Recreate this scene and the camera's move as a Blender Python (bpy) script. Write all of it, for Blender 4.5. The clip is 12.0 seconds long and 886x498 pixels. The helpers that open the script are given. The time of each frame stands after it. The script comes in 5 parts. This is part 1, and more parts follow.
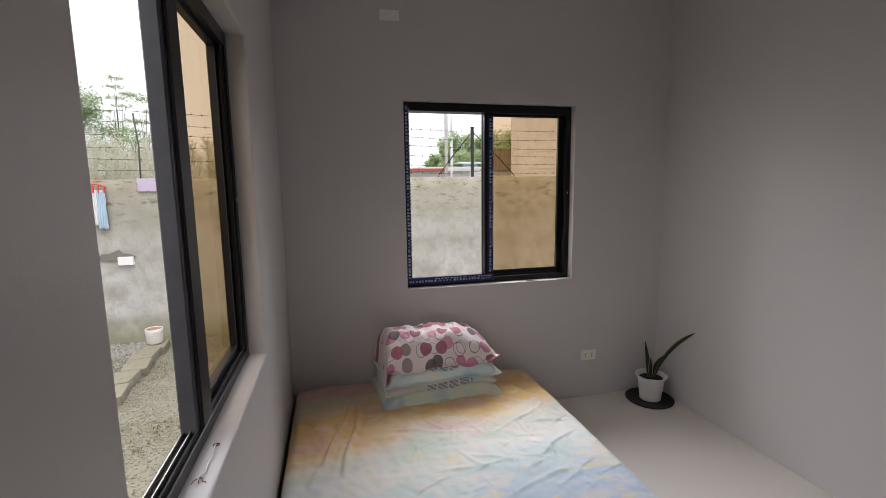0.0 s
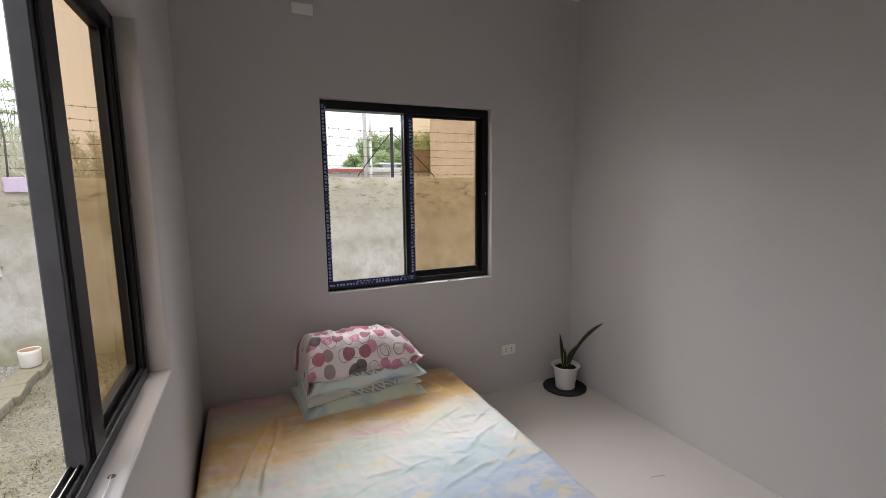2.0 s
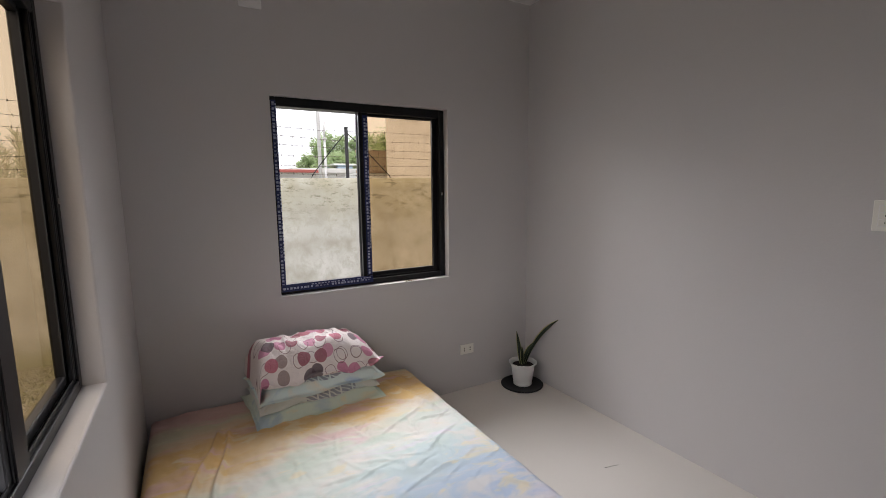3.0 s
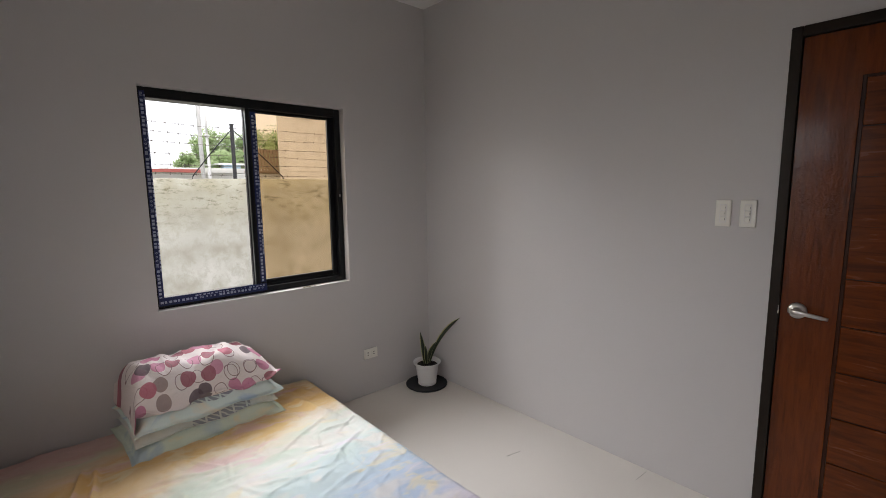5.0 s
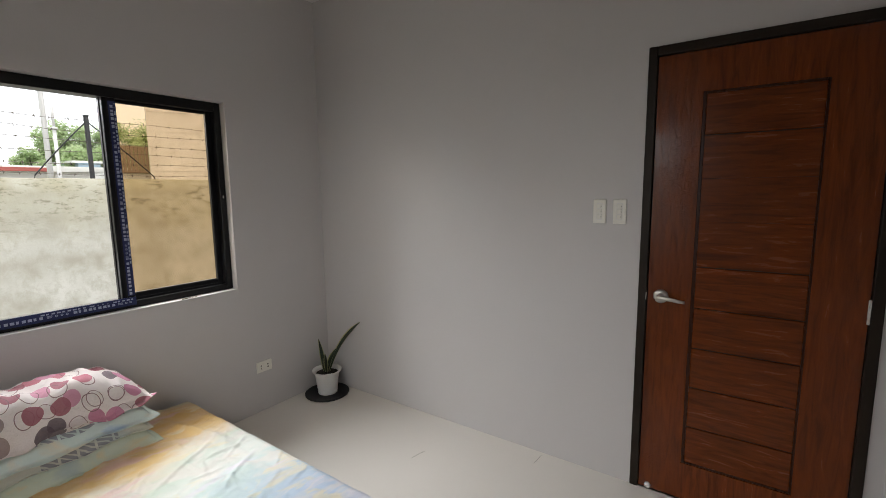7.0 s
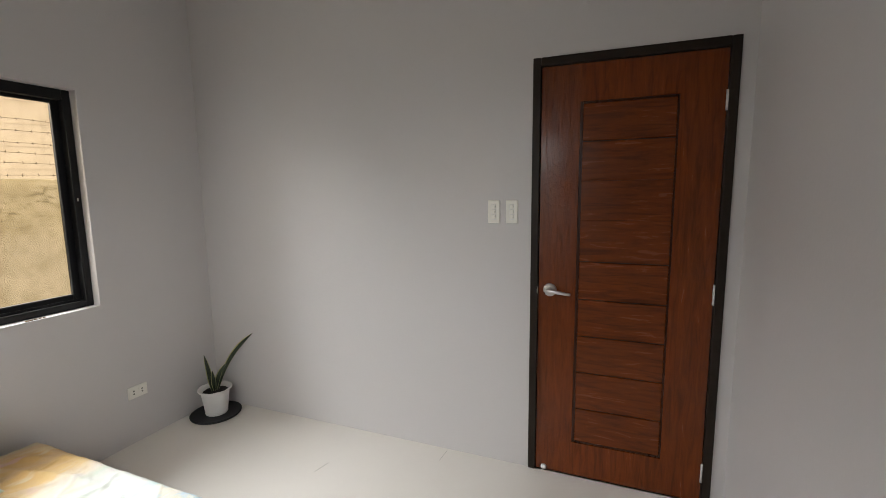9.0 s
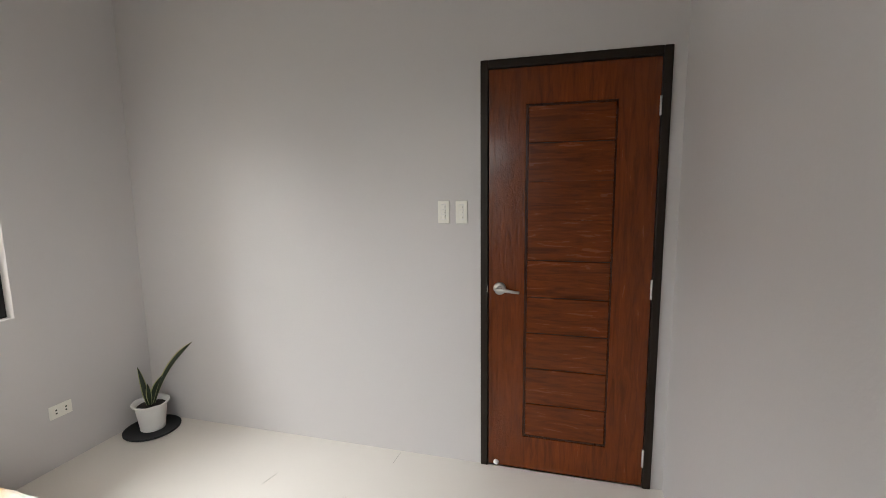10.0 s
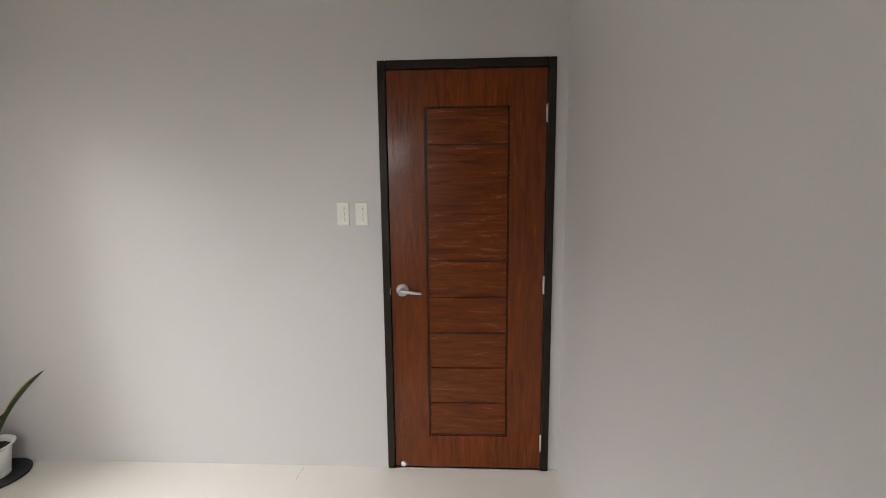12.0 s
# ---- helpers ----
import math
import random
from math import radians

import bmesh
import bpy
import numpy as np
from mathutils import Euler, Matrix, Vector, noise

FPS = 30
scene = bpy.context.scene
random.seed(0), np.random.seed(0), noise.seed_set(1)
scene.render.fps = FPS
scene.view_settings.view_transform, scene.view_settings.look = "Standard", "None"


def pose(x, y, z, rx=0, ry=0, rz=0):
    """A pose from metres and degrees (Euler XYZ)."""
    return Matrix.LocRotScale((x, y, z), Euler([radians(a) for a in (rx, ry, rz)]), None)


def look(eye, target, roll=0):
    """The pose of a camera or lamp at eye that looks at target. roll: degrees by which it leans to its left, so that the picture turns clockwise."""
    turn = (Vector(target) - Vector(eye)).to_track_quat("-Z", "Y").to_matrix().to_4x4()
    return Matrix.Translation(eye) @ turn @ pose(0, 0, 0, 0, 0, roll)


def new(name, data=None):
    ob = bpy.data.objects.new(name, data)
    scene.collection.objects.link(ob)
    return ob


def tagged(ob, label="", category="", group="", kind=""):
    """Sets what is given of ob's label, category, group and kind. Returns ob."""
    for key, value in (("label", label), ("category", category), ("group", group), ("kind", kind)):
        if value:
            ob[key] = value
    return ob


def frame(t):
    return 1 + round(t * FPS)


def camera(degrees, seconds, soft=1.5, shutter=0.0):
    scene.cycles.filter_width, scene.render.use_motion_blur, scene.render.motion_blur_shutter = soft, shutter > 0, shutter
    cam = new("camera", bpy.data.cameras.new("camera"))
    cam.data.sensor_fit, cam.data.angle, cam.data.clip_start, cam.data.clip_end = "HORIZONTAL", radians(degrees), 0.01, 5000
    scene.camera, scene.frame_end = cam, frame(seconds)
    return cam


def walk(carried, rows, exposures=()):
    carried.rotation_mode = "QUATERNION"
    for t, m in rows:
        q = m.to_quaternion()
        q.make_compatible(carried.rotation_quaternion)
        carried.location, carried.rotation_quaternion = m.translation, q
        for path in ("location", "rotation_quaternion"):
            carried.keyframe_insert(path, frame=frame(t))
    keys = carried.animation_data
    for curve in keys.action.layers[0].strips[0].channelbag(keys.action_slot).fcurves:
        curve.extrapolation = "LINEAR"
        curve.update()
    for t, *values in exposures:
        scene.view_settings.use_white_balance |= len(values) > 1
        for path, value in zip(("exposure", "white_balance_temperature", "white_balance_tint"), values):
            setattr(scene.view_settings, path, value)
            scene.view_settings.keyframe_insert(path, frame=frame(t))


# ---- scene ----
cam = camera(89.5, 12.0, soft=0.75)
PATH = [
    (0, (0.052, 0.197, 1.516), (0.526, 2.121, 1.245), -0.8),
    (0.5, (0.047, 0.197, 1.518), (0.606, 2.098, 1.247), -0.8),
    (1, (0.052, 0.201, 1.514), (0.693, 2.077, 1.245), -0.7),
    (1.5, (0.052, 0.201, 1.515), (0.774, 2.047, 1.244), -0.6),
    (2, (0.051, 0.205, 1.516), (0.856, 2.016, 1.244), -0.7),
    (2.5, (0.051, 0.21, 1.514), (0.94, 1.981, 1.242), -0.8),
    (3, (0.059, 0.215, 1.507), (1.033, 1.941, 1.239), -0.7),
    (5, (0.067, 0.228, 1.508), (1.398, 1.696, 1.241), -0.7),
    (5.5, (0.074, 0.227, 1.509), (1.484, 1.62, 1.241), -0.7),
    (6, (0.077, 0.234, 1.506), (1.565, 1.543, 1.239), -0.7),
    (6.5, (0.08, 0.239, 1.504), (1.641, 1.46, 1.238), -0.7),
    (7, (0.086, 0.241, 1.502), (1.713, 1.374, 1.237), -0.7),
    (9, (0.096, 0.251, 1.504), (1.935, 0.989, 1.238), -0.7),
    (9.5, (0.098, 0.256, 1.504), (1.977, 0.888, 1.237), -0.7),
    (10, (0.101, 0.254, 1.509), (2.011, 0.782, 1.238), -0.7),
    (10.5, (0.104, 0.263, 1.503), (2.042, 0.678, 1.236), -0.7),
    (11, (0.11, 0.249, 1.513), (2.065, 0.57, 1.238), -0.7),
    (11.5, (0.114, 0.25, 1.518), (2.083, 0.461, 1.241), -0.7),
    (12, (0.117, 0.252, 1.518), (2.095, 0.352, 1.241), -0.6),
]
EXPOSURES = [(0.0, -0.32, 6440, 16), (2.5, -0.18, 6480, 15), (5.5, 0.0, 6480, 12), (7.0, 0.06, 6500, 9), (9.0, 0.52, 6480, 8), (9.5, 0.76, 6470, 8), (10.2, 0.86, 6520, 8), (12.0, 0.93, 6550, 9)]
SKY, SUN, WEST, NORTH = 1.65, 2.4, 72.0, 385.0
WEST_OPENING, NORTH_OPENING = 0.9, 2.3
walk(cam, [(t, look(eye, target, roll)) for t, eye, target, roll in PATH], EXPOSURES)

# ---- world and light ----
world = bpy.data.worlds.new("overcast_sky")
scene.world = world
world.use_nodes = True
wn, wl = world.node_tree.nodes, world.node_tree.links
wn.clear()
sky = wn.new("ShaderNodeTexSky")
sky.sky_type, sky.sun_disc = "NISHITA", False
sky.sun_elevation, sky.sun_rotation = radians(55), radians(200)
sky.air_density, sky.dust_density = 1.0, 4.0
sky_bg, cloud_bg, sky_mix, sky_out = (wn.new(k) for k in ("ShaderNodeBackground", "ShaderNodeBackground", "ShaderNodeMixShader", "ShaderNodeOutputWorld"))
sky_bg.inputs["Strength"].default_value = 0.12
cloud_bg.inputs["Color"].default_value = (0.97, 0.98, 1.0, 1)
cloud_bg.inputs["Strength"].default_value = SKY
sky_mix.inputs["Fac"].default_value = 0.9
wl.new(sky.outputs["Color"], sky_bg.inputs["Color"])
wl.new(sky_bg.outputs[0], sky_mix.inputs[1])
wl.new(cloud_bg.outputs[0], sky_mix.inputs[2])
wl.new(sky_mix.outputs[0], sky_out.inputs["Surface"])

sun_data = bpy.data.lights.new("sun", "SUN")
sun_data.energy, sun_data.angle, sun_data.color = SUN, radians(25), (1.0, 0.97, 0.92)
sun_lamp = new("sun", sun_data)
sun_lamp.matrix_world = look((0.8, -4.0, 8.0), (0, 0, 0))

# Added area lamps that boost the sky's light through the two open windows.
def window_fill(watts, wide, high, eye, target):
    data = bpy.data.lights.new("window_fill_lamp", "AREA")
    data.shape, data.size, data.size_y = "RECTANGLE", wide, high
    data.energy, data.color = watts, (0.95, 0.975, 1.0)
    new("window_fill_lamp", data).matrix_world = look(eye, target)


window_fill(WEST, 3.0, 2.3, (-1.80, 1.10, 2.75), (0.85, 1.50, 0.80))
window_fill(NORTH, 3.8, 2.0, (1.15, 4.90, 3.35), (1.05, 1.0, 2.20))
# Weaker fill lamps added in the openings themselves, level like the yard's bounced daylight.
window_fill(WEST_OPENING, 1.10, 1.10, (-0.245, 1.44, 1.47), (1.5, 1.44, 1.25))
window_fill(NORTH_OPENING, 1.04, 1.04, (1.07, 2.955, 1.46), (1.07, 1.2, 1.10))

# ---- sizes of the room ----
XW, XE, YS, YN, ZC = -0.229, 2.358, -0.241, 2.942, 2.836
THICK, THICK_W = 0.15, 0.125
N_WIN = (0.496, 1.644, 0.881, 2.042)      # x and z of the north opening
W_WIN = (0.835, 2.042, 0.868, 2.080)      # y and z of the west opening
DOOR = (-0.184, 0.675, 0.0, 2.120)        # y and z of the door's opening
GROUND = -0.20
FENCE_Y, FENCE_Z = 5.88, 1.656


# ---- materials ----
def node_mat(name):
    m = bpy.data.materials.new(name)
    m.use_nodes = True
    n, l = m.node_tree.nodes, m.node_tree.links
    return m, n, l, n["Principled BSDF"]


def coords(n, l, scale=(1, 1, 1), kind="Object"):
    tc, mp = n.new("ShaderNodeTexCoord"), n.new("ShaderNodeMapping")
    mp.inputs["Scale"].default_value = scale
    l.new(tc.outputs[kind], mp.inputs["Vector"])
    return mp.outputs["Vector"]


def noise_tex(n, l, vec, scale, detail=4.0, rough=0.55, distort=0.0):
    t = n.new("ShaderNodeTexNoise")
    t.inputs["Scale"].default_value, t.inputs["Detail"].default_value = scale, detail
    t.inputs["Roughness"].default_value, t.inputs["Distortion"].default_value = rough, distort
    l.new(vec, t.inputs["Vector"])
    return t.outputs["Fac"]


def ramp(n, l, fac, stops, mode="LINEAR"):
    r = n.new("ShaderNodeValToRGB")
    r.color_ramp.interpolation = mode
    while len(r.color_ramp.elements) < len(stops):
        r.color_ramp.elements.new(0.5)
    for e, (p, c) in zip(r.color_ramp.elements, stops):
        e.position, e.color = p, (*c, 1) if len(c) == 3 else c
    l.new(fac, r.inputs["Fac"])
    return r.outputs["Color"]


def mix(n, l, fac, a, b, mode="MIX"):
    m = n.new("ShaderNodeMix")
    m.data_type, m.blend_type = "RGBA", mode
    for sock, v in ((m.inputs["Factor"], fac), (m.inputs["A"], a), (m.inputs["B"], b)):
        if isinstance(v, bpy.types.NodeSocket):
            l.new(v, sock)
        else:
            sock.default_value = (*v, 1) if isinstance(v, tuple) else v
    return m.outputs["Result"]


def maths(n, l, op, a, b=0.0):
    m = n.new("ShaderNodeMath")
    m.operation = op
    for sock, v in zip(m.inputs, (a, b)):
        if isinstance(v, bpy.types.NodeSocket):
            l.new(v, sock)
        else:
            sock.default_value = v
    return m.outputs[0]


def bump(n, l, b, height, strength, distance):
    k = n.new("ShaderNodeBump")
    k.inputs["Strength"].default_value, k.inputs["Distance"].default_value = strength, distance
    l.new(height, k.inputs["Height"])
    l.new(k.outputs["Normal"], b.inputs["Normal"])


def plain(name, color, rough=0.5, metal=0.0, vary=0.12, big=3.0, fine=60.0, relief=0.15, depth=0.001, spec=0.5, scale=(1, 1, 1)):
    """A surface with variation at two scales and a fine relief."""
    m, n, l, b = node_mat(name)
    v = coords(n, l, scale)
    large, small = noise_tex(n, l, v, big, 3), noise_tex(n, l, v, fine, 5)
    lo, hi = tuple(c * (1 - vary) for c in color), tuple(min(1, c * (1 + vary)) for c in color)
    col = mix(n, l, large, lo, hi)
    col = mix(n, l, maths(n, l, "MULTIPLY", small, 0.25), col, tuple(c * (1 - 1.5 * vary) for c in color))
    l.new(col, b.inputs["Base Color"])
    l.new(maths(n, l, "ADD", maths(n, l, "MULTIPLY", large, 0.14), rough - 0.07), b.inputs["Roughness"])
    b.inputs["Metallic"].default_value, b.inputs["Specular IOR Level"].default_value = metal, spec
    if relief:
        bump(n, l, b, small, relief, depth)
    return m


def wood(name, tone, grain, rough=0.27, ripple=0.2):
    """Varnished wood; grain is the axis along which the fibres run."""
    m, n, l, b = node_mat(name)
    s = [14.0, 14.0, 14.0]
    s["xyz".index(grain)] = 1.5
    v = coords(n, l, tuple(s))
    fibre = noise_tex(n, l, v, 3.2, 7, 0.62, 0.6)
    streak = noise_tex(n, l, v, 0.9, 3, 0.5, 0.3)
    v2 = coords(n, l, (1, 1, 1))
    cloud = noise_tex(n, l, v2, 2.3, 3, 0.5)
    info = n.new("ShaderNodeObjectInfo")
    dark, mid, light = tuple(c * 0.40 for c in tone), tone, tuple(c * 1.6 for c in tone)
    col = ramp(n, l, fibre, ((0.33, dark), (0.50, mid), (0.68, light)))
    col = mix(n, l, maths(n, l, "MULTIPLY", streak, 0.55), col, dark)
    col = mix(n, l, maths(n, l, "MULTIPLY", cloud, 0.5), col, tuple(c * 0.6 for c in tone))
    col = mix(n, l, maths(n, l, "MULTIPLY", info.outputs["Random"], 0.28), col, tuple(c * 0.75 for c in tone))
    l.new(col, b.inputs["Base Color"])
    # brushed varnish: drips and thick patches
    drip = noise_tex(n, l, coords(n, l, (60, 60, 34)), 1.3, 3, 0.6, 1.2)
    patch = ramp(n, l, cloud, ((0.48, (0, 0, 0)), (0.62, (1, 1, 1))))
    h = mix(n, l, patch, fibre, drip)
    bump(n, l, b, h, ripple, 0.0016 + 0.002 * (ripple > 0.5))
    l.new(maths(n, l, "ADD", maths(n, l, "MULTIPLY", fibre, 0.2), rough - 0.1), b.inputs["Roughness"])
    b.inputs["Coat Weight"].default_value, b.inputs["Coat Roughness"].default_value = 0.14, 0.10
    b.inputs["Specular IOR Level"].default_value = 0.28
    return m


def concrete(name, color, stain, runs=0.8, moss=(0.13, 0.125, 0.06), wet=0.55):
    m, n, l, b = node_mat(name)
    v = coords(n, l)
    cloud, mid, fine = noise_tex(n, l, v, 1.3, 7, 0.66), noise_tex(n, l, coords(n, l, (0.8, 0.8, 1.3)), 4.0, 8, 0.72), noise_tex(n, l, v, 55, 5, 0.6)
    col = mix(n, l, cloud, tuple(c * 0.72 for c in color), tuple(c * 1.18 for c in color))
    col = mix(n, l, ramp(n, l, mid, ((0.48, (0, 0, 0)), (0.66, (0.6, 0.6, 0.6)))), col, stain)
    run = noise_tex(n, l, coords(n, l, (7, 7, 0.8)), 1.4, 6, 0.65)
    col = mix(n, l, ramp(n, l, run, ((0.55, (0, 0, 0)), (0.78, (runs, runs, runs)))), col, tuple(c * wet for c in stain))
    m2 = noise_tex(n, l, v, 1.7, 8, 0.7)
    col = mix(n, l, ramp(n, l, m2, ((0.54, (0, 0, 0)), (0.66, (0.6, 0.6, 0.6)))), col, moss)
    col = mix(n, l, maths(n, l, "MULTIPLY", fine, 0.22), col, tuple(c * 0.5 for c in color))
    l.new(col, b.inputs["Base Color"])
    b.inputs["Roughness"].default_value = 0.92
    bump(n, l, b, mix(n, l, 0.45, mid, fine), 0.6, 0.012)
    return m


def plaster_wall():
    """Pale cement plaster: vague courses, scratchy grime under the top edge, moss at the foot."""
    m, n, l, b = node_mat("weathered_plaster")
    tc, sep = n.new("ShaderNodeTexCoord"), n.new("ShaderNodeSeparateXYZ")
    l.new(tc.outputs["Object"], sep.inputs[0])
    v = coords(n, l)
    cloud, fine = noise_tex(n, l, v, 1.1, 6, 0.6), noise_tex(n, l, v, 60, 5, 0.6)
    col = mix(n, l, ramp(n, l, cloud, ((0.34, (0, 0, 0)), (0.66, (1, 1, 1)))), (0.37, 0.365, 0.325), (0.54, 0.54, 0.515))
    blot = noise_tex(n, l, coords(n, l, (1.0, 1.0, 0.8)), 9.0, 8, 0.72, 0.3)
    col = mix(n, l, ramp(n, l, blot, ((0.46, (0, 0, 0)), (0.62, (0.55, 0.55, 0.55)))), col, (0.31, 0.30, 0.25))
    course = maths(n, l, "ABSOLUTE", maths(n, l, "SUBTRACT", maths(n, l, "FRACT", maths(n, l, "MULTIPLY", sep.outputs["Z"], 2.5)), 0.5))
    smudge = noise_tex(n, l, coords(n, l, (1.0, 1.0, 0.9)), 3.6, 3, 0.5)
    dim = maths(n, l, "MULTIPLY", ramp(n, l, smudge, ((0.42, (0, 0, 0)), (0.64, (0.8, 0.8, 0.8)))), ramp(n, l, course, ((0.10, (1, 1, 1)), (0.36, (0, 0, 0)))))
    col = mix(n, l, dim, col, (0.30, 0.285, 0.23))
    reach = maths(n, l, "ADD", sep.outputs["Z"], maths(n, l, "MULTIPLY", maths(n, l, "SUBTRACT", cloud, 0.5), 1.1))
    under = ramp(n, l, maths(n, l, "DIVIDE", reach, 2.0), ((0.56, (0, 0, 0)), (0.80, (1, 1, 1))))
    warm = noise_tex(n, l, v, 2.6, 5, 0.6)
    col = mix(n, l, maths(n, l, "MULTIPLY", under, maths(n, l, "MULTIPLY", warm, 0.95)), col, (0.33, 0.305, 0.19))
    grime = noise_tex(n, l, coords(n, l, (0.55, 0.55, 1.5)), 8.5, 10, 0.80, 0.12)
    col = mix(n, l, maths(n, l, "MULTIPLY", ramp(n, l, grime, ((0.52, (0, 0, 0)), (0.60, (0.8, 0.8, 0.8)))), under), col, (0.12, 0.11, 0.055))
    scratch = noise_tex(n, l, coords(n, l, (0.6, 0.6, 2.0)), 7.5, 9, 0.78, 0.2)
    col = mix(n, l, ramp(n, l, scratch, ((0.635, (0, 0, 0)), (0.67, (0.5, 0.5, 0.5)))), col, (0.24, 0.225, 0.17))
    foot = ramp(n, l, maths(n, l, "ADD", sep.outputs["Z"], maths(n, l, "MULTIPLY", warm, 0.35)), ((0.22, (0.75, 0.75, 0.75)), (0.52, (0, 0, 0))))
    col = mix(n, l, foot, col, (0.19, 0.185, 0.075))
    col = mix(n, l, maths(n, l, "MULTIPLY", fine, 0.14), col, (0.25, 0.24, 0.21))
    l.new(col, b.inputs["Base Color"])
    b.inputs["Roughness"].default_value = 0.92
    bump(n, l, b, mix(n, l, 0.45, grime, fine), 0.4, 0.008)
    return m


def tinted_glass(name, tint):
    """A bronze pane: coloured see-through, with a gloss that grows at a grazing angle."""
    m = bpy.data.materials.new(name)
    m.use_nodes = True
    n, l = m.node_tree.nodes, m.node_tree.links
    n.clear()
    see, gloss, lw, mx, out = (n.new(k) for k in ("ShaderNodeBsdfTransparent", "ShaderNodeBsdfGlossy", "ShaderNodeLayerWeight", "ShaderNodeMixShader", "ShaderNodeOutputMaterial"))
    see.inputs["Color"].default_value = (*(math.sqrt(c) for c in tint), 1)
    gloss.inputs["Roughness"].default_value = 0.02
    grazing = maths(n, l, "POWER", lw.outputs["Facing"], 5.0)
    l.new(maths(n, l, "ADD", maths(n, l, "MULTIPLY", grazing, 0.35), 0.02), mx.inputs[0])
    l.new(see.outputs[0], mx.inputs[1])
    l.new(gloss.outputs[0], mx.inputs[2])
    l.new(mx.outputs[0], out.inputs["Surface"])
    return m


def sheet_mat():
    """Washed watercolour bands: rose, ochre, mint and white, then blue."""
    m, n, l, b = node_mat("watercolour_bedsheet_cotton")
    tc = n.new("ShaderNodeTexCoord")
    sep = n.new("ShaderNodeSeparateXYZ")
    l.new(tc.outputs["Object"], sep.inputs[0])
    v = coords(n, l, (1.0, 1.9, 1.0))
    wob, patch = noise_tex(n, l, v, 2.2, 5, 0.6, 0.4), noise_tex(n, l, coords(n, l, (1.0, 2.2, 1.0)), 3.6, 4, 0.55, 0.8)
    pos = maths(n, l, "ADD", sep.outputs["Y"], maths(n, l, "MULTIPLY", maths(n, l, "SUBTRACT", wob, 0.5), 0.42))
    pos = maths(n, l, "ADD", maths(n, l, "SUBTRACT", pos, maths(n, l, "MULTIPLY", sep.outputs["X"], 0.20)), 0.10)
    pos = maths(n, l, "DIVIDE", pos, 1.92)
    col = ramp(n, l, pos, SHEET_BANDS)
    cloud = ramp(n, l, patch, ((0.47, (0, 0, 0)), (0.60, (0.9, 0.9, 0.9))))
    foot = ramp(n, l, pos, ((0.62, (0.72, 0.72, 0.72)), (0.72, (0.18, 0.18, 0.18))))
    col = mix(n, l, maths(n, l, "MULTIPLY", cloud, foot), col, (0.80, 0.74, 0.68))
    spot = noise_tex(n, l, coords(n, l, (1.2, 2.4, 1.0)), 5.0, 3, 0.5, 0.5)
    col = mix(n, l, ramp(n, l, spot, ((0.60, (0, 0, 0)), (0.68, (0.6, 0.6, 0.6)))), col, (0.82, 0.72, 0.48))
    spot2 = noise_tex(n, l, coords(n, l, (1.0, 3.2, 2.0)), 3.1, 3, 0.5, 0.7)
    col = mix(n, l, ramp(n, l, spot2, ((0.56, (0, 0, 0)), (0.68, (0.75, 0.75, 0.75)))), col, ramp(n, l, pos, ((0.52, (0.74, 0.70, 0.76)), (0.66, (0.78, 0.50, 0.47)))))
    weave = noise_tex(n, l, coords(n, l), 420, 2)
    l.new(mix(n, l, maths(n, l, "MULTIPLY", weave, 0.14), col, (0.35, 0.33, 0.33)), b.inputs["Base Color"])
    b.inputs["Roughness"].default_value = 0.82
    b.inputs["Sheen Weight"].default_value = 0.15
    bump(n, l, b, mix(n, l, 0.75, weave, noise_tex(n, l, coords(n, l, (1, 2, 1)), 13, 6, 0.68)), 0.65, 0.011)
    return m


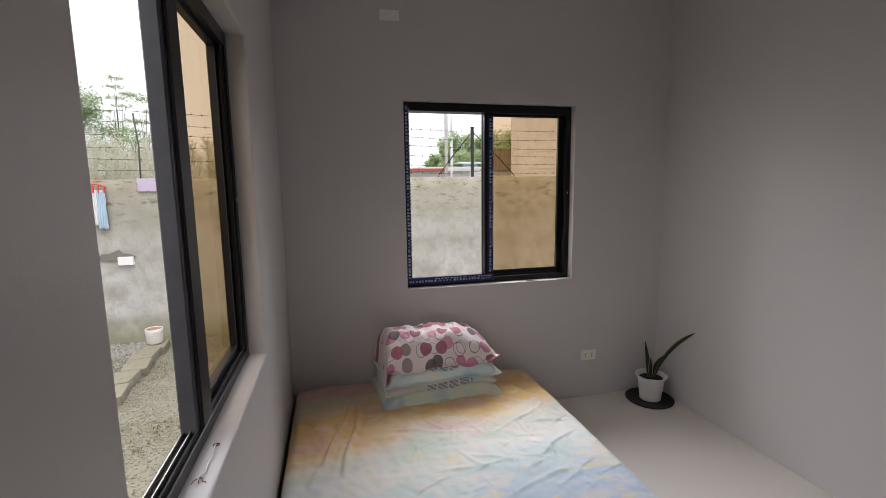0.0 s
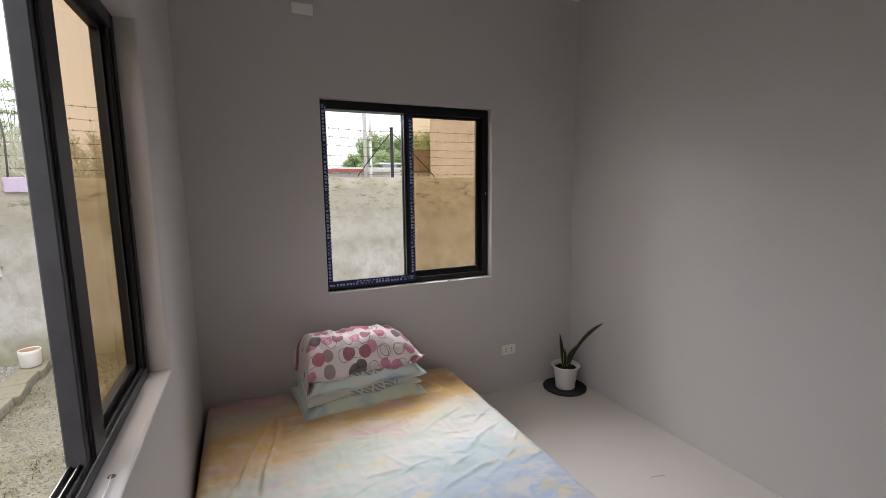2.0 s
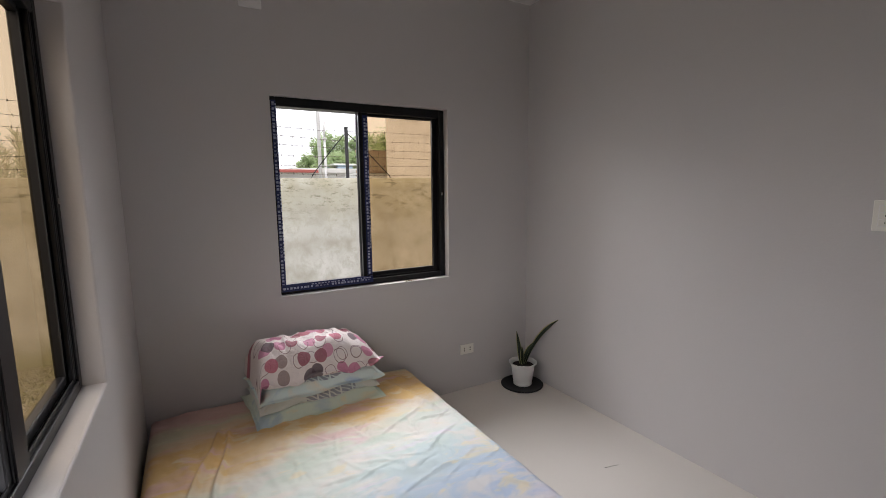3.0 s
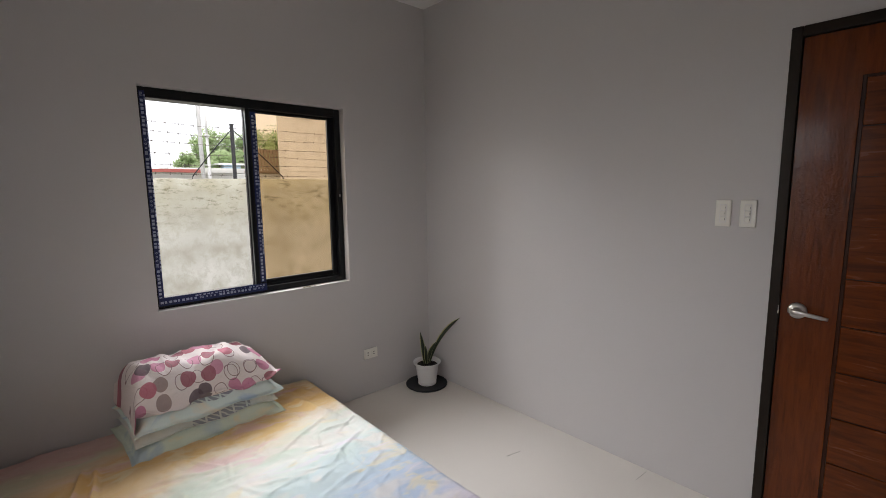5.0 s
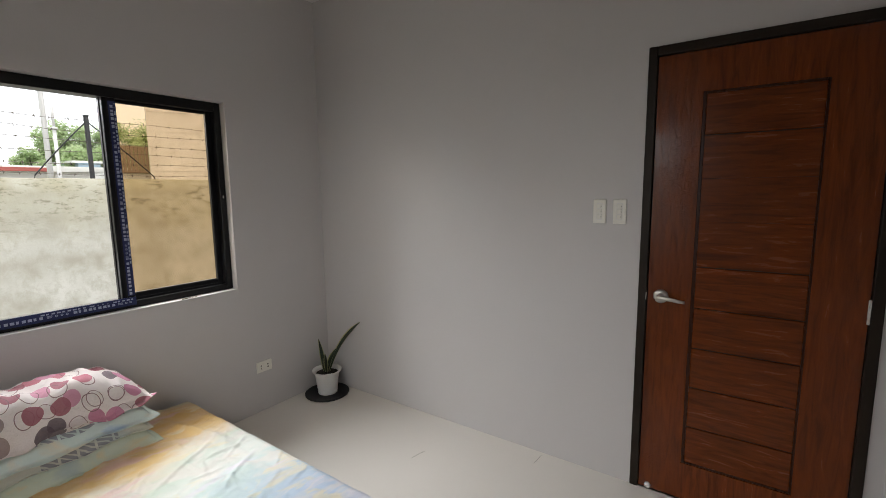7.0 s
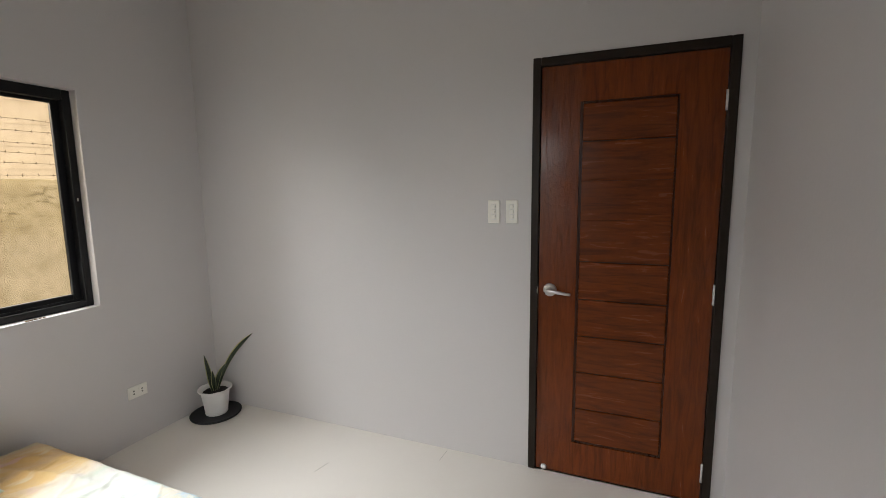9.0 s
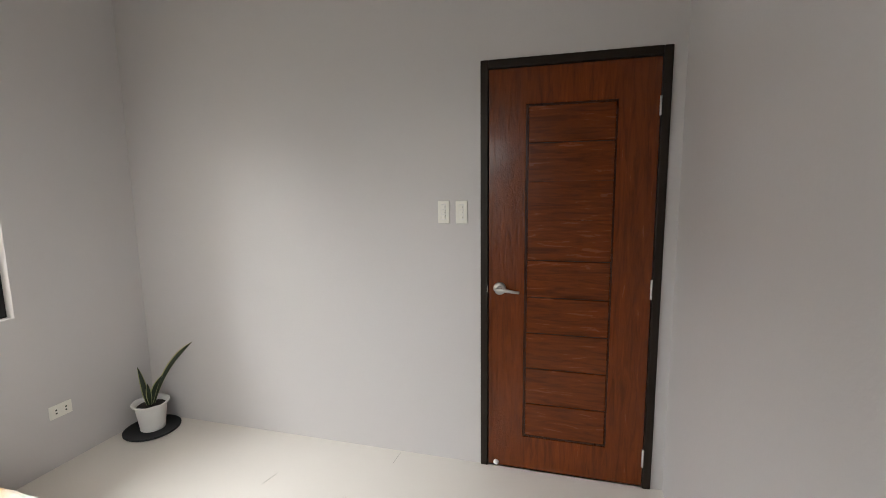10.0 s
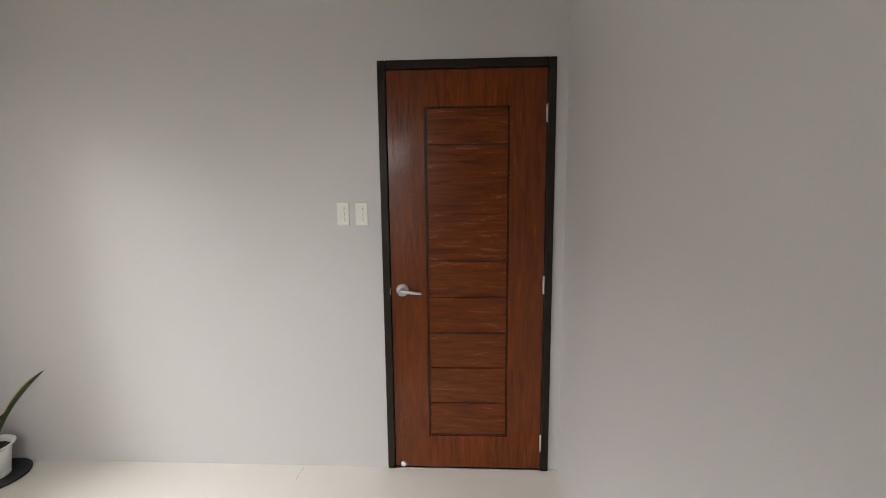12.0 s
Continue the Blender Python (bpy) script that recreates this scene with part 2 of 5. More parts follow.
def case_mat(name, base, bands, seed, ornament=None, inset=0.0):
    """Pale pillowcase with soft watercolour clouds; ornament: the stretch (of the case's length) that a slate-blue scroll band covers, from inset metres behind the hem."""
    m, n, l, b = node_mat(name)
    v = coords(n, l, (1, 1.6, 1.6))
    v.node.inputs["Location"].default_value = (seed, seed * 0.7, 0)
    a = noise_tex(n, l, v, 4.2, 5, 0.55, 0.6)
    col = ramp(n, l, a, ((0.34, bands[0]), (0.46, base), (0.55, base), (0.66, bands[1])))
    if ornament:
        tc, sep = n.new("ShaderNodeTexCoord"), n.new("ShaderNodeSeparateXYZ")
        l.new(tc.outputs["UV"], sep.inputs[0])
        inside = maths(n, l, "MULTIPLY", maths(n, l, "GREATER_THAN", sep.outputs["X"], ornament[0]), maths(n, l, "LESS_THAN", sep.outputs["X"], ornament[1]))
        inside = maths(n, l, "MULTIPLY", inside, maths(n, l, "GREATER_THAN", sep.outputs["Y"], inset))
        wave = n.new("ShaderNodeTexWave")
        wave.wave_type, wave.bands_direction, wave.wave_profile = "BANDS", "DIAGONAL", "SIN"
        wave.inputs["Scale"].default_value, wave.inputs["Distortion"].default_value = 17.0, 2.6
        wave.inputs["Detail"].default_value, wave.inputs["Detail Scale"].default_value = 1.0, 1.2
        l.new(coords(n, l, (1.0, 1.5, 1.0), "UV"), wave.inputs["Vector"])
        lines = ramp(n, l, wave.outputs["Fac"], ((0.16, (0.12, 0.12, 0.12)), (0.34, (0.85, 0.85, 0.85))))
        # plain pale stripes part the scroll from its end fields
        stripe = maths(n, l, "GREATER_THAN", maths(n, l, "FRACT", maths(n, l, "MULTIPLY", sep.outputs["X"], 15.0)), 0.14)
        col = mix(n, l, maths(n, l, "MULTIPLY", maths(n, l, "MULTIPLY", inside, stripe), lines), col, (0.235, 0.24, 0.285))
    weave = noise_tex(n, l, coords(n, l), 420, 2)
    l.new(mix(n, l, maths(n, l, "MULTIPLY", weave, 0.12), col, (0.3, 0.3, 0.3)), b.inputs["Base Color"])
    b.inputs["Roughness"].default_value = 0.8
    bump(n, l, b, mix(n, l, 0.8, weave, noise_tex(n, l, v, 15, 5, 0.6, 0.6)), 0.5, 0.007)
    return m


def dotted_mat():
    """White cotton printed with overlapping rose, plum and grey discs and thin rings."""
    m, n, l, b = node_mat("dotted_pillowcase_cotton")
    uv = coords(n, l, (1, 0.88, 1), "UV")
    col = (0.86, 0.77, 0.74)
    first = True
    for off, scale in (((0.0, 0.0, 0.0), 11.6), ((0.37, 0.21, 0.0), 10.6)):
        mp = n.new("ShaderNodeMapping")
        mp.inputs["Location"].default_value = off
        l.new(uv, mp.inputs["Vector"])
        vor = n.new("ShaderNodeTexVoronoi")
        vor.voronoi_dimensions = "2D"
        vor.inputs["Scale"].default_value, vor.inputs["Randomness"].default_value = scale, 0.42
        l.new(mp.outputs[0], vor.inputs["Vector"])
        sep = n.new("ShaderNodeSeparateColor")
        l.new(vor.outputs["Color"], sep.inputs[0])
        disc = maths(n, l, "LESS_THAN", vor.outputs["Distance"], 0.37)
        hole = maths(n, l, "LESS_THAN", vor.outputs["Distance"], 0.335)
        ring_only = maths(n, l, "LESS_THAN", sep.outputs["Green"], 0.30 if first else 0.50)
        shown = maths(n, l, "GREATER_THAN", sep.outputs["Blue"], 0.12 if first else 0.48)
        fac = maths(n, l, "MULTIPLY", maths(n, l, "SUBTRACT", disc, maths(n, l, "MULTIPLY", hole, ring_only)), shown)
        tone = ramp(n, l, sep.outputs["Red"], ((0.0, (0.60, 0.16, 0.30)), (0.20, (0.32, 0.03, 0.07)), (0.42, (0.68, 0.24, 0.38)), (0.62, (0.30, 0.20, 0.18)),
                                               (0.68, (0.50, 0.07, 0.13)), (0.86, (0.07, 0.03, 0.045)), (0.92, (0.62, 0.20, 0.34))), "CONSTANT")
        tone = mix(n, l, ring_only, tone, (0.20, 0.075, 0.085))
        col = mix(n, l, maths(n, l, "MULTIPLY", fac, 0.92), col, tone)
        first = False
    weave = noise_tex(n, l, coords(n, l), 420, 2)
    fade = noise_tex(n, l, coords(n, l), 30, 5, 0.7)
    col = mix(n, l, maths(n, l, "MULTIPLY", fade, 0.22), col, (0.78, 0.66, 0.67))
    l.new(mix(n, l, maths(n, l, "MULTIPLY", weave, 0.12), col, (0.3, 0.3, 0.3)), b.inputs["Base Color"])
    b.inputs["Roughness"].default_value = 0.8
    bump(n, l, b, mix(n, l, 0.8, weave, noise_tex(n, l, coords(n, l, (1.0, 1.0, 1.7)), 19, 6, 0.62, 1.2)), 0.9, 0.012)
    return m


def leaf_mat():
    """Stiff dark-green blade, cross-banded, with a yellow margin."""
    m, n, l, b = node_mat("snake_plant_leaf")
    tc, sep = n.new("ShaderNodeTexCoord"), n.new("ShaderNodeSeparateXYZ")
    l.new(tc.outputs["UV"], sep.inputs[0])
    across = maths(n, l, "ABSOLUTE", maths(n, l, "SUBTRACT", sep.outputs["X"], 0.5))
    band = noise_tex(n, l, coords(n, l, (2, 22, 1), "UV"), 1.6, 4, 0.6, 0.8)
    green = ramp(n, l, band, ((0.35, (0.007, 0.014, 0.006)), (0.55, (0.020, 0.034, 0.014)), (0.72, (0.060, 0.075, 0.035))))
    l.new(mix(n, l, ramp(n, l, across, ((0.33, (0, 0, 0)), (0.39, (1, 1, 1)))), green, (0.45, 0.44, 0.20)), b.inputs["Base Color"])
    b.inputs["Roughness"].default_value = 0.38
    bump(n, l, b, band, 0.15, 0.002)
    return m


def foliage_mat(name, a, bcol, thin=0.0):
    """Many small bits, each of its own tone; thin: how much light passes through a bit."""
    m, n, l, b = node_mat(name)
    geo = n.new("ShaderNodeNewGeometry")
    v = coords(n, l)
    col = mix(n, l, geo.outputs["Random Per Island"], a, bcol)
    col = mix(n, l, maths(n, l, "MULTIPLY", noise_tex(n, l, v, 1.6, 3), 0.4), col, tuple(c * 0.55 for c in a))
    l.new(col, b.inputs["Base Color"])
    b.inputs["Roughness"].default_value = 0.6
    if thin:
        tr, mx = n.new("ShaderNodeBsdfTranslucent"), n.new("ShaderNodeMixShader")
        l.new(col, tr.inputs["Color"])
        mx.inputs[0].default_value = thin
        l.new(b.outputs[0], mx.inputs[1])
        l.new(tr.outputs[0], mx.inputs[2])
        l.new(mx.outputs[0], n["Material Output"].inputs["Surface"])
    return m


SHEET_BANDS = ((0.02, (0.72, 0.50, 0.52)), (0.14, (0.47, 0.58, 0.76)), (0.33, (0.50, 0.62, 0.74)), (0.44, (0.58, 0.69, 0.66)), (0.51, (0.74, 0.76, 0.70)), (0.58, (0.62, 0.70, 0.60)),
               (0.63, (0.80, 0.72, 0.57)), (0.675, (0.78, 0.53, 0.21)), (0.82, (0.74, 0.45, 0.15)), (0.87, (0.72, 0.53, 0.32)), (0.905, (0.62, 0.57, 0.38)), (0.95, (0.66, 0.40, 0.35)))

M_WALL = plain("lilac_grey_wall_paint", (0.62, 0.595, 0.590), 0.40, vary=0.035, big=1.2, fine=85, relief=0.5, depth=0.0012)
M_CEIL = plain("white_ceiling_paint", (0.85, 0.84, 0.82), 0.7, vary=0.02, fine=120, relief=0.05)
M_FLOOR = plain("cream_floor_coating", (0.76, 0.715, 0.66), 0.34, vary=0.035, big=1.6, fine=90, relief=0.03, depth=0.0004)
M_BLACK = plain("black_aluminium", (0.008, 0.008, 0.009), 0.38, vary=0.25, big=6, fine=220, relief=0.06, depth=0.0003, spec=0.32)
# Dust and the window light on the side faces, in one paler tone.
M_DUST_LIT = plain("dusty_lit_black_aluminium", (0.064, 0.063, 0.069), 0.55, vary=0.5, big=9, fine=60, relief=0.08, depth=0.0003, spec=0.35)
M_RUBBER = plain("black_rubber_seal", (0.014, 0.014, 0.014), 0.7, vary=0.2)
M_FILM = plain("blue_protective_film", (0.010, 0.020, 0.105), 0.36, vary=0.3, big=25, fine=160, relief=0.25, depth=0.0006)
M_PRINT = plain("pale_film_print", (0.42, 0.46, 0.60), 0.4, vary=0.1)
M_GLASS = tinted_glass("bronze_glass", (0.70, 0.535, 0.345))
M_WOOD_V = wood("mahogany_upright_grain", (0.190, 0.0400, 0.0060), "z", 0.24)
M_WOOD_RUN = wood("mahogany_thick_varnish", (0.186, 0.0405, 0.0066), "z", 0.21, 0.8)
M_WOOD_H = wood("mahogany_level_grain", (0.174, 0.0372, 0.0052), "y", 0.25)
# Mahogany darkened to carry the shade at the panel's recessed edge.
M_PANEL_SHADE = wood("shade_toned_moulding", (0.050, 0.013, 0.0030), "z", 0.30)
M_JAMB = plain("dark_brown_painted_wood", (0.022, 0.015, 0.010), 0.40, spec=0.2, vary=0.3, big=4, fine=70, relief=0.2, scale=(3, 3, 0.6))
# Near-black brown that paints the shade in the door's grooves.
M_GROOVE_SHADE = plain("dark_groove_shade", (0.012, 0.005, 0.003), 0.6, vary=0.3)
M_STEEL = plain("brushed_steel", (0.62, 0.60, 0.57), 0.30, 1.0, vary=0.08, big=12, fine=250, relief=0.08, depth=0.0002)
M_HINGE = plain("satin_nickel", (0.74, 0.72, 0.68), 0.5, 0.25, vary=0.06, relief=0.03)
M_IVORY = plain("ivory_plastic", (0.88, 0.86, 0.79), 0.34, vary=0.04, relief=0.02)
M_WHITE = plain("white_plastic", (0.86, 0.85, 0.83), 0.38, vary=0.05, big=8, relief=0.04)
M_POT = plain("weathered_white_pot_paint", (0.60, 0.585, 0.54), 0.7, vary=0.14, big=14, relief=0.2)
M_SLOT = plain("dark_slot", (0.01, 0.01, 0.01), 0.6, vary=0.2)
M_SHEET = sheet_mat()
M_DOTS = dotted_mat()
M_CASE_A = case_mat("mint_pillowcase_cotton", (0.60, 0.67, 0.56), ((0.42, 0.52, 0.56), (0.72, 0.64, 0.42)), 1.3)
M_CASE_B = case_mat("cream_pillowcase_cotton", (0.66, 0.66, 0.60), ((0.56, 0.62, 0.60), (0.72, 0.66, 0.58)), 4.1, (0.40, 0.69))
M_CASE_C = case_mat("sky_blue_pillowcase_cotton", (0.64, 0.74, 0.71), ((0.36, 0.50, 0.66), (0.78, 0.70, 0.56)), 7.7, (0.38, 0.72), 0.062)
M_TICKING = plain("dark_mattress_ticking", (0.05, 0.045, 0.045), 0.85, vary=0.2, relief=0.3)
M_SOIL = plain("potting_soil", (0.022, 0.015, 0.011), 0.95, vary=0.5, big=30, fine=150, relief=0.9, depth=0.006)
M_TRAY = plain("black_saucer", (0.012, 0.012, 0.013), 0.55, vary=0.2, relief=0.2)
M_LEAF = leaf_mat()
M_FENCE = plaster_wall()
M_BLOCK = concrete("old_paving_concrete", (0.25, 0.23, 0.165), (0.15, 0.14, 0.075))
M_HOUSE = concrete("beige_house_render", (0.86, 0.83, 0.81), (0.66, 0.62, 0.57), runs=0.75, moss=(0.58, 0.54, 0.49), wet=0.72)
M_GROUND = concrete("gravelly_soil", (0.205, 0.19, 0.135), (0.11, 0.105, 0.06), moss=(0.14, 0.16, 0.07))
M_PEBBLE = foliage_mat("gravel_stone", (0.29, 0.275, 0.23), (0.13, 0.12, 0.085))
M_CHIP = foliage_mat("crushed_stone", (0.44, 0.435, 0.415), (0.29, 0.285, 0.265))
M_RUST = plain("rusty_wire", (0.13, 0.11, 0.095), 0.75, vary=0.4, relief=0.3)
M_PATCH = plain("dark_trowelled_cement", (0.20, 0.19, 0.165), 0.9, vary=0.3, big=12, relief=0.4)
M_POST = plain("dark_steel_post", (0.018, 0.018, 0.02), 0.6, vary=0.3, relief=0.2)
M_POLE = plain("grey_concrete_pole", (0.80, 0.80, 0.80), 0.85, vary=0.15, relief=0.3)
M_BARK = plain("tree_bark", (0.11, 0.085, 0.06), 0.9, vary=0.4, big=9, relief=0.7, depth=0.01)
M_TREE = foliage_mat("tree_foliage", (0.32, 0.44, 0.20), (0.52, 0.64, 0.36), 0.5)
# Leaf colours lightened to put the distance haze into the far trees.
M_TREE_HAZE = foliage_mat("hazed_tree_foliage", (0.46, 0.58, 0.32), (0.70, 0.80, 0.50), 0.5)
M_REED = foliage_mat("dry_reed_plume", (0.88, 0.84, 0.76), (0.60, 0.64, 0.46), 0.45)
M_BUSH = foliage_mat("dark_bush_foliage", (0.06, 0.07, 0.035), (0.14, 0.15, 0.07), 0.3)
M_GRASS = foliage_mat("yard_grass", (0.17, 0.18, 0.085), (0.27, 0.26, 0.14))
M_RED = plain("red_roof_paint", (0.46, 0.13, 0.11), 0.6, vary=0.2)
M_PALE = plain("pale_house_paint", (0.78, 0.78, 0.75), 0.8, vary=0.15)
M_YELLOW = plain("yellow_sign_paint", (0.80, 0.68, 0.10), 0.6, vary=0.1)
M_SLAT = plain("brown_slat_wood", (0.46, 0.345, 0.25), 0.8, vary=0.3)
M_CLOTH_P = plain("lavender_towel_cloth", (0.54, 0.46, 0.60), 0.95, vary=0.15, relief=0.5, depth=0.004)
M_CLOTH_B = plain("pale_blue_cloth", (0.44, 0.58, 0.70), 0.9, vary=0.2, relief=0.4)
M_CLOTH_W = plain("white_cloth", (0.74, 0.74, 0.76), 0.9, vary=0.1, relief=0.4)
M_CORAL = plain("coral_plastic", (0.70, 0.10, 0.08), 0.5, vary=0.1)
M_TERRA = plain("terracotta_clay", (0.46, 0.30, 0.22), 0.85, vary=0.2, relief=0.3)
M_THREAD = plain("grey_thread", (0.36, 0.33, 0.29), 0.9, vary=0.2)
# Darker grey that paints the shade inside the paving blocks' hollows.
M_CAVITY_SHADE = plain("cavity_shade_grey", (0.20, 0.185, 0.16), 0.9, vary=0.3, relief=0.6)
M_RESIN = plain("brown_sealant", (0.16, 0.09, 0.05), 0.5, vary=0.3)


# ---- mesh helpers ----
def part(name, bm, material, parent=None, label="", smooth=False, loc=None):
    """Links a bmesh, given in world metres, as one mesh object: a thing of its own, or a part under parent."""
    base = Vector(loc) if loc else Vector((0, 0, 0))
    up = parent
    while up:
        base, up = base + up.location, up.parent
    bm.normal_update()
    me = bpy.data.meshes.new(name)
    bmesh.ops.translate(bm, vec=-base, verts=bm.verts)
    bm.to_mesh(me)
    bm.free()
    me.materials.append(material)
    if smooth:
        me.polygons.foreach_set("use_smooth", [True] * len(me.polygons))
    ob = new(name, me)
    if loc:
        ob.location = loc
    ob.parent = parent
    return tagged(ob, label)


def thing(name, at, label, category, group="", kind=""):
    ob = new(name)
    ob.empty_display_size = 0.05
    ob.location = at
    return tagged(ob, label, category, group, kind)


def box(x0, x1, y0, y1, z0, z1, bevel=0.0, seg=1, bm=None):
    """A bevelled block, added to bm or to a new bmesh."""
    own = bmesh.new()
    bmesh.ops.create_cube(own, size=1.0)
    for v in own.verts:
        v.co = Vector(((x0 + x1) / 2 + v.co.x * (x1 - x0), (y0 + y1) / 2 + v.co.y * (y1 - y0), (z0 + z1) / 2 + v.co.z * (z1 - z0)))
    if bevel:
        bmesh.ops.bevel(own, geom=list(own.edges), offset=bevel, segments=seg, profile=0.5, affect="EDGES")
    if bm is None:
        return own
    join(bm, own)
    return bm


def join(bm, other):
    me = bpy.data.meshes.new("tmp")
    other.to_mesh(me)
    other.free()
    bm.from_mesh(me)
    bpy.data.meshes.remove(me)


def lathe(profile, centre, steps=40, bm=None, close=True):
    """Turns (radius, z) pairs about the upright axis through centre."""
    bm = bm or bmesh.new()
    rings = []
    for r, z in profile:
        rings.append([bm.verts.new((centre[0] + r * math.cos(2 * math.pi * i / steps), centre[1] + r * math.sin(2 * math.pi * i / steps), centre[2] + z)) for i in range(steps)])
    for a, b2 in zip(rings, rings[1:]):
        for i in range(steps):
            j = (i + 1) % steps
            bm.faces.new((a[i], a[j], b2[j], b2[i]))
    if close:
        bm.faces.new(list(reversed(rings[0])))
        bm.faces.new(rings[-1])
    return bm


def tube(points, radius, sides=8, bm=None, taper=1.0):
    """A round bar along points, closed at both ends."""
    bm = bm or bmesh.new()
    pts = [Vector(p) for p in points]
    rings = []
    for i, p in enumerate(pts):
        d = (pts[min(i + 1, len(pts) - 1)] - pts[max(i - 1, 0)]).normalized()
        side = d.cross(Vector((0, 0, 1)) if abs(d.z) < 0.9 else Vector((1, 0, 0))).normalized()
        up = side.cross(d)
        r = radius * (1 + (taper - 1) * i / max(1, len(pts) - 1))
        rings.append([bm.verts.new(p + r * (math.cos(2 * math.pi * k / sides) * side + math.sin(2 * math.pi * k / sides) * up)) for k in range(sides)])
    for a, b2 in zip(rings, rings[1:]):
        for k in range(sides):
            j = (k + 1) % sides
            bm.faces.new((a[k], b2[k], b2[j], a[j]))
    bm.faces.new(rings[0])
    bm.faces.new(list(reversed(rings[-1])))
    return bm


def wall_slab(u0, u1, z0, z1, hole, place, soft=0.008):
    """A wall with one opening. place(u, d, z) gives the point at depth d (0 inside, 1 outside)."""
    bm = bmesh.new()
    us, zs = ([u0, hole[0], hole[1], u1], [z0, hole[2], hole[3], z1]) if hole else ([u0, u1], [z0, z1])
    grid = {(i, j, k): bm.verts.new(place(u, k, z)) for i, u in enumerate(us) for j, z in enumerate(zs) for k in (0, 1)}
    nu, nz = len(us) - 1, len(zs) - 1
    solid = {(i, j) for i in range(nu) for j in range(nz) if not (hole and i == 1 and j == 1) and zs[j + 1] - zs[j] > 1e-6}
    for i, j in solid:
        for k in (0, 1):
            q = [grid[i, j, k], grid[i + 1, j, k], grid[i + 1, j + 1, k], grid[i, j + 1, k]]
            bm.faces.new(q)
        for di, dj, e in ((-1, 0, ((i, j), (i, j + 1))), (1, 0, ((i + 1, j), (i + 1, j + 1))), (0, -1, ((i, j), (i + 1, j))), (0, 1, ((i, j + 1), (i + 1, j + 1)))):
            if (i + di, j + dj) not in solid:
                a, b2 = e
                bm.faces.new((grid[(*a, 0)], grid[(*b2, 0)], grid[(*b2, 1)], grid[(*a, 1)]))
    for v in [v for v in bm.verts if not v.link_faces]:
        bm.verts.remove(v)
    bmesh.ops.recalc_face_normals(bm, faces=bm.faces)
    if hole and soft:
        rim = []
        for e in bm.edges:
            a, b2 = e.verts
            inside = all(any((v.co - grid[i, j, 0].co).length < 1e-6 for i in (1, 2) for j in (1, 2)) for v in (a, b2))
            if inside and all(v in [grid[i, j, 0] for i in (1, 2) for j in (1, 2) if grid[i, j, 0].is_valid] for v in (a, b2)):
                rim.append(e)
        bmesh.ops.bevel(bm, geom=rim, offset=soft, segments=3, profile=0.5, affect="EDGES")
    return bm


# ---- the room's shell ----
def structure(name, bm, material, label, category):
    return tagged(part(name, bm, material), label, category, kind="structure")


T = THICK
structure("wall_north", wall_slab(XW - THICK_W, XE + T, GROUND, ZC, N_WIN, lambda u, d, z: (u, YN + d * T, z), 0.003), M_WALL, "lilac-grey painted wall with a sliding window", "wall")
structure("wall_west", wall_slab(YS - T, YN, GROUND, ZC, W_WIN, lambda u, d, z: (XW - d * THICK_W, u, z), 0.009), M_WALL, "lilac-grey painted wall with a deep window opening", "wall")
structure("wall_east", wall_slab(YS - T, YN, GROUND, ZC, DOOR, lambda u, d, z: (XE + d * T, u, z), 0.0), M_WALL, "lilac-grey painted wall beside the wooden door", "wall")
structure("wall_south", wall_slab(XW, XE, GROUND, ZC, None, lambda u, d, z: (u, YS - d * T, z)), M_WALL, "plain lilac-grey painted wall", "wall")
structure("floor", box(XW, XE + T, YS, YN, -0.12, 0.0), M_FLOOR, "smooth glossy cream-coloured floor", "floor")
structure("ceiling", box(XW - T, XE + T, YS - T, YN + T, ZC, ZC + 0.14), M_CEIL, "plain white ceiling", "ceiling")
# Unseen slab added behind the closed door to close off its opening.
structure("door_backing_wall", box(XE + T + 0.02, XE + T + 0.10, -0.6, 1.1, GROUND, ZC), M_WALL, "plain unseen wall added close behind the door", "wall")


# ---- windows ----
def film_print(u0, u1, across, flat):
    """A row of pale marks: a word-long run of strokes, thin rules and small rings; a second row runs off the strip's edge."""
    bm = bmesh.new()

    def dash(a, b2, lo, hi):
        if b2 < u1 - 0.002:
            bm.faces.new([bm.verts.new(flat(a, lo)), bm.verts.new(flat(b2, lo)), bm.verts.new(flat(b2, hi)), bm.verts.new(flat(a, hi))])

    for lo, hi, start in ((across - 0.0095, across + 0.0035, 0.0), (across + 0.0075, across + 0.0145, 0.17)):
        u = u0 + 0.006 + start
        while u < u1 - 0.02:
            for k in range(9):
                dash(u + k * 0.0205, u + k * 0.0205 + (0.0150, 0.0100, 0.0135)[k % 3], lo, hi)
            u += 0.192
            for q in (0.15, 0.5, 0.85):
                w = lo + (hi - lo) * q
                dash(u, u + 0.020, w - 0.0011, w + 0.0011)
            u += 0.028
            for k in range(3):
                c, r0 = u + 0.008, 0.42 * (hi - lo)
                for i in range(10):
                    a0, a1 = 2 * math.pi * i / 10, 2 * math.pi * (i + 1) / 10
                    if c + 0.01 < u1:
                        bm.faces.new([bm.verts.new(flat(c + r * math.cos(a), (lo + hi) / 2 + r * math.sin(a))) for r, a in ((r0, a0), (r0, a1), (r0 * 0.55, a1), (r0 * 0.55, a0))])
                u += 0.021
            u += 0.012
    return bm


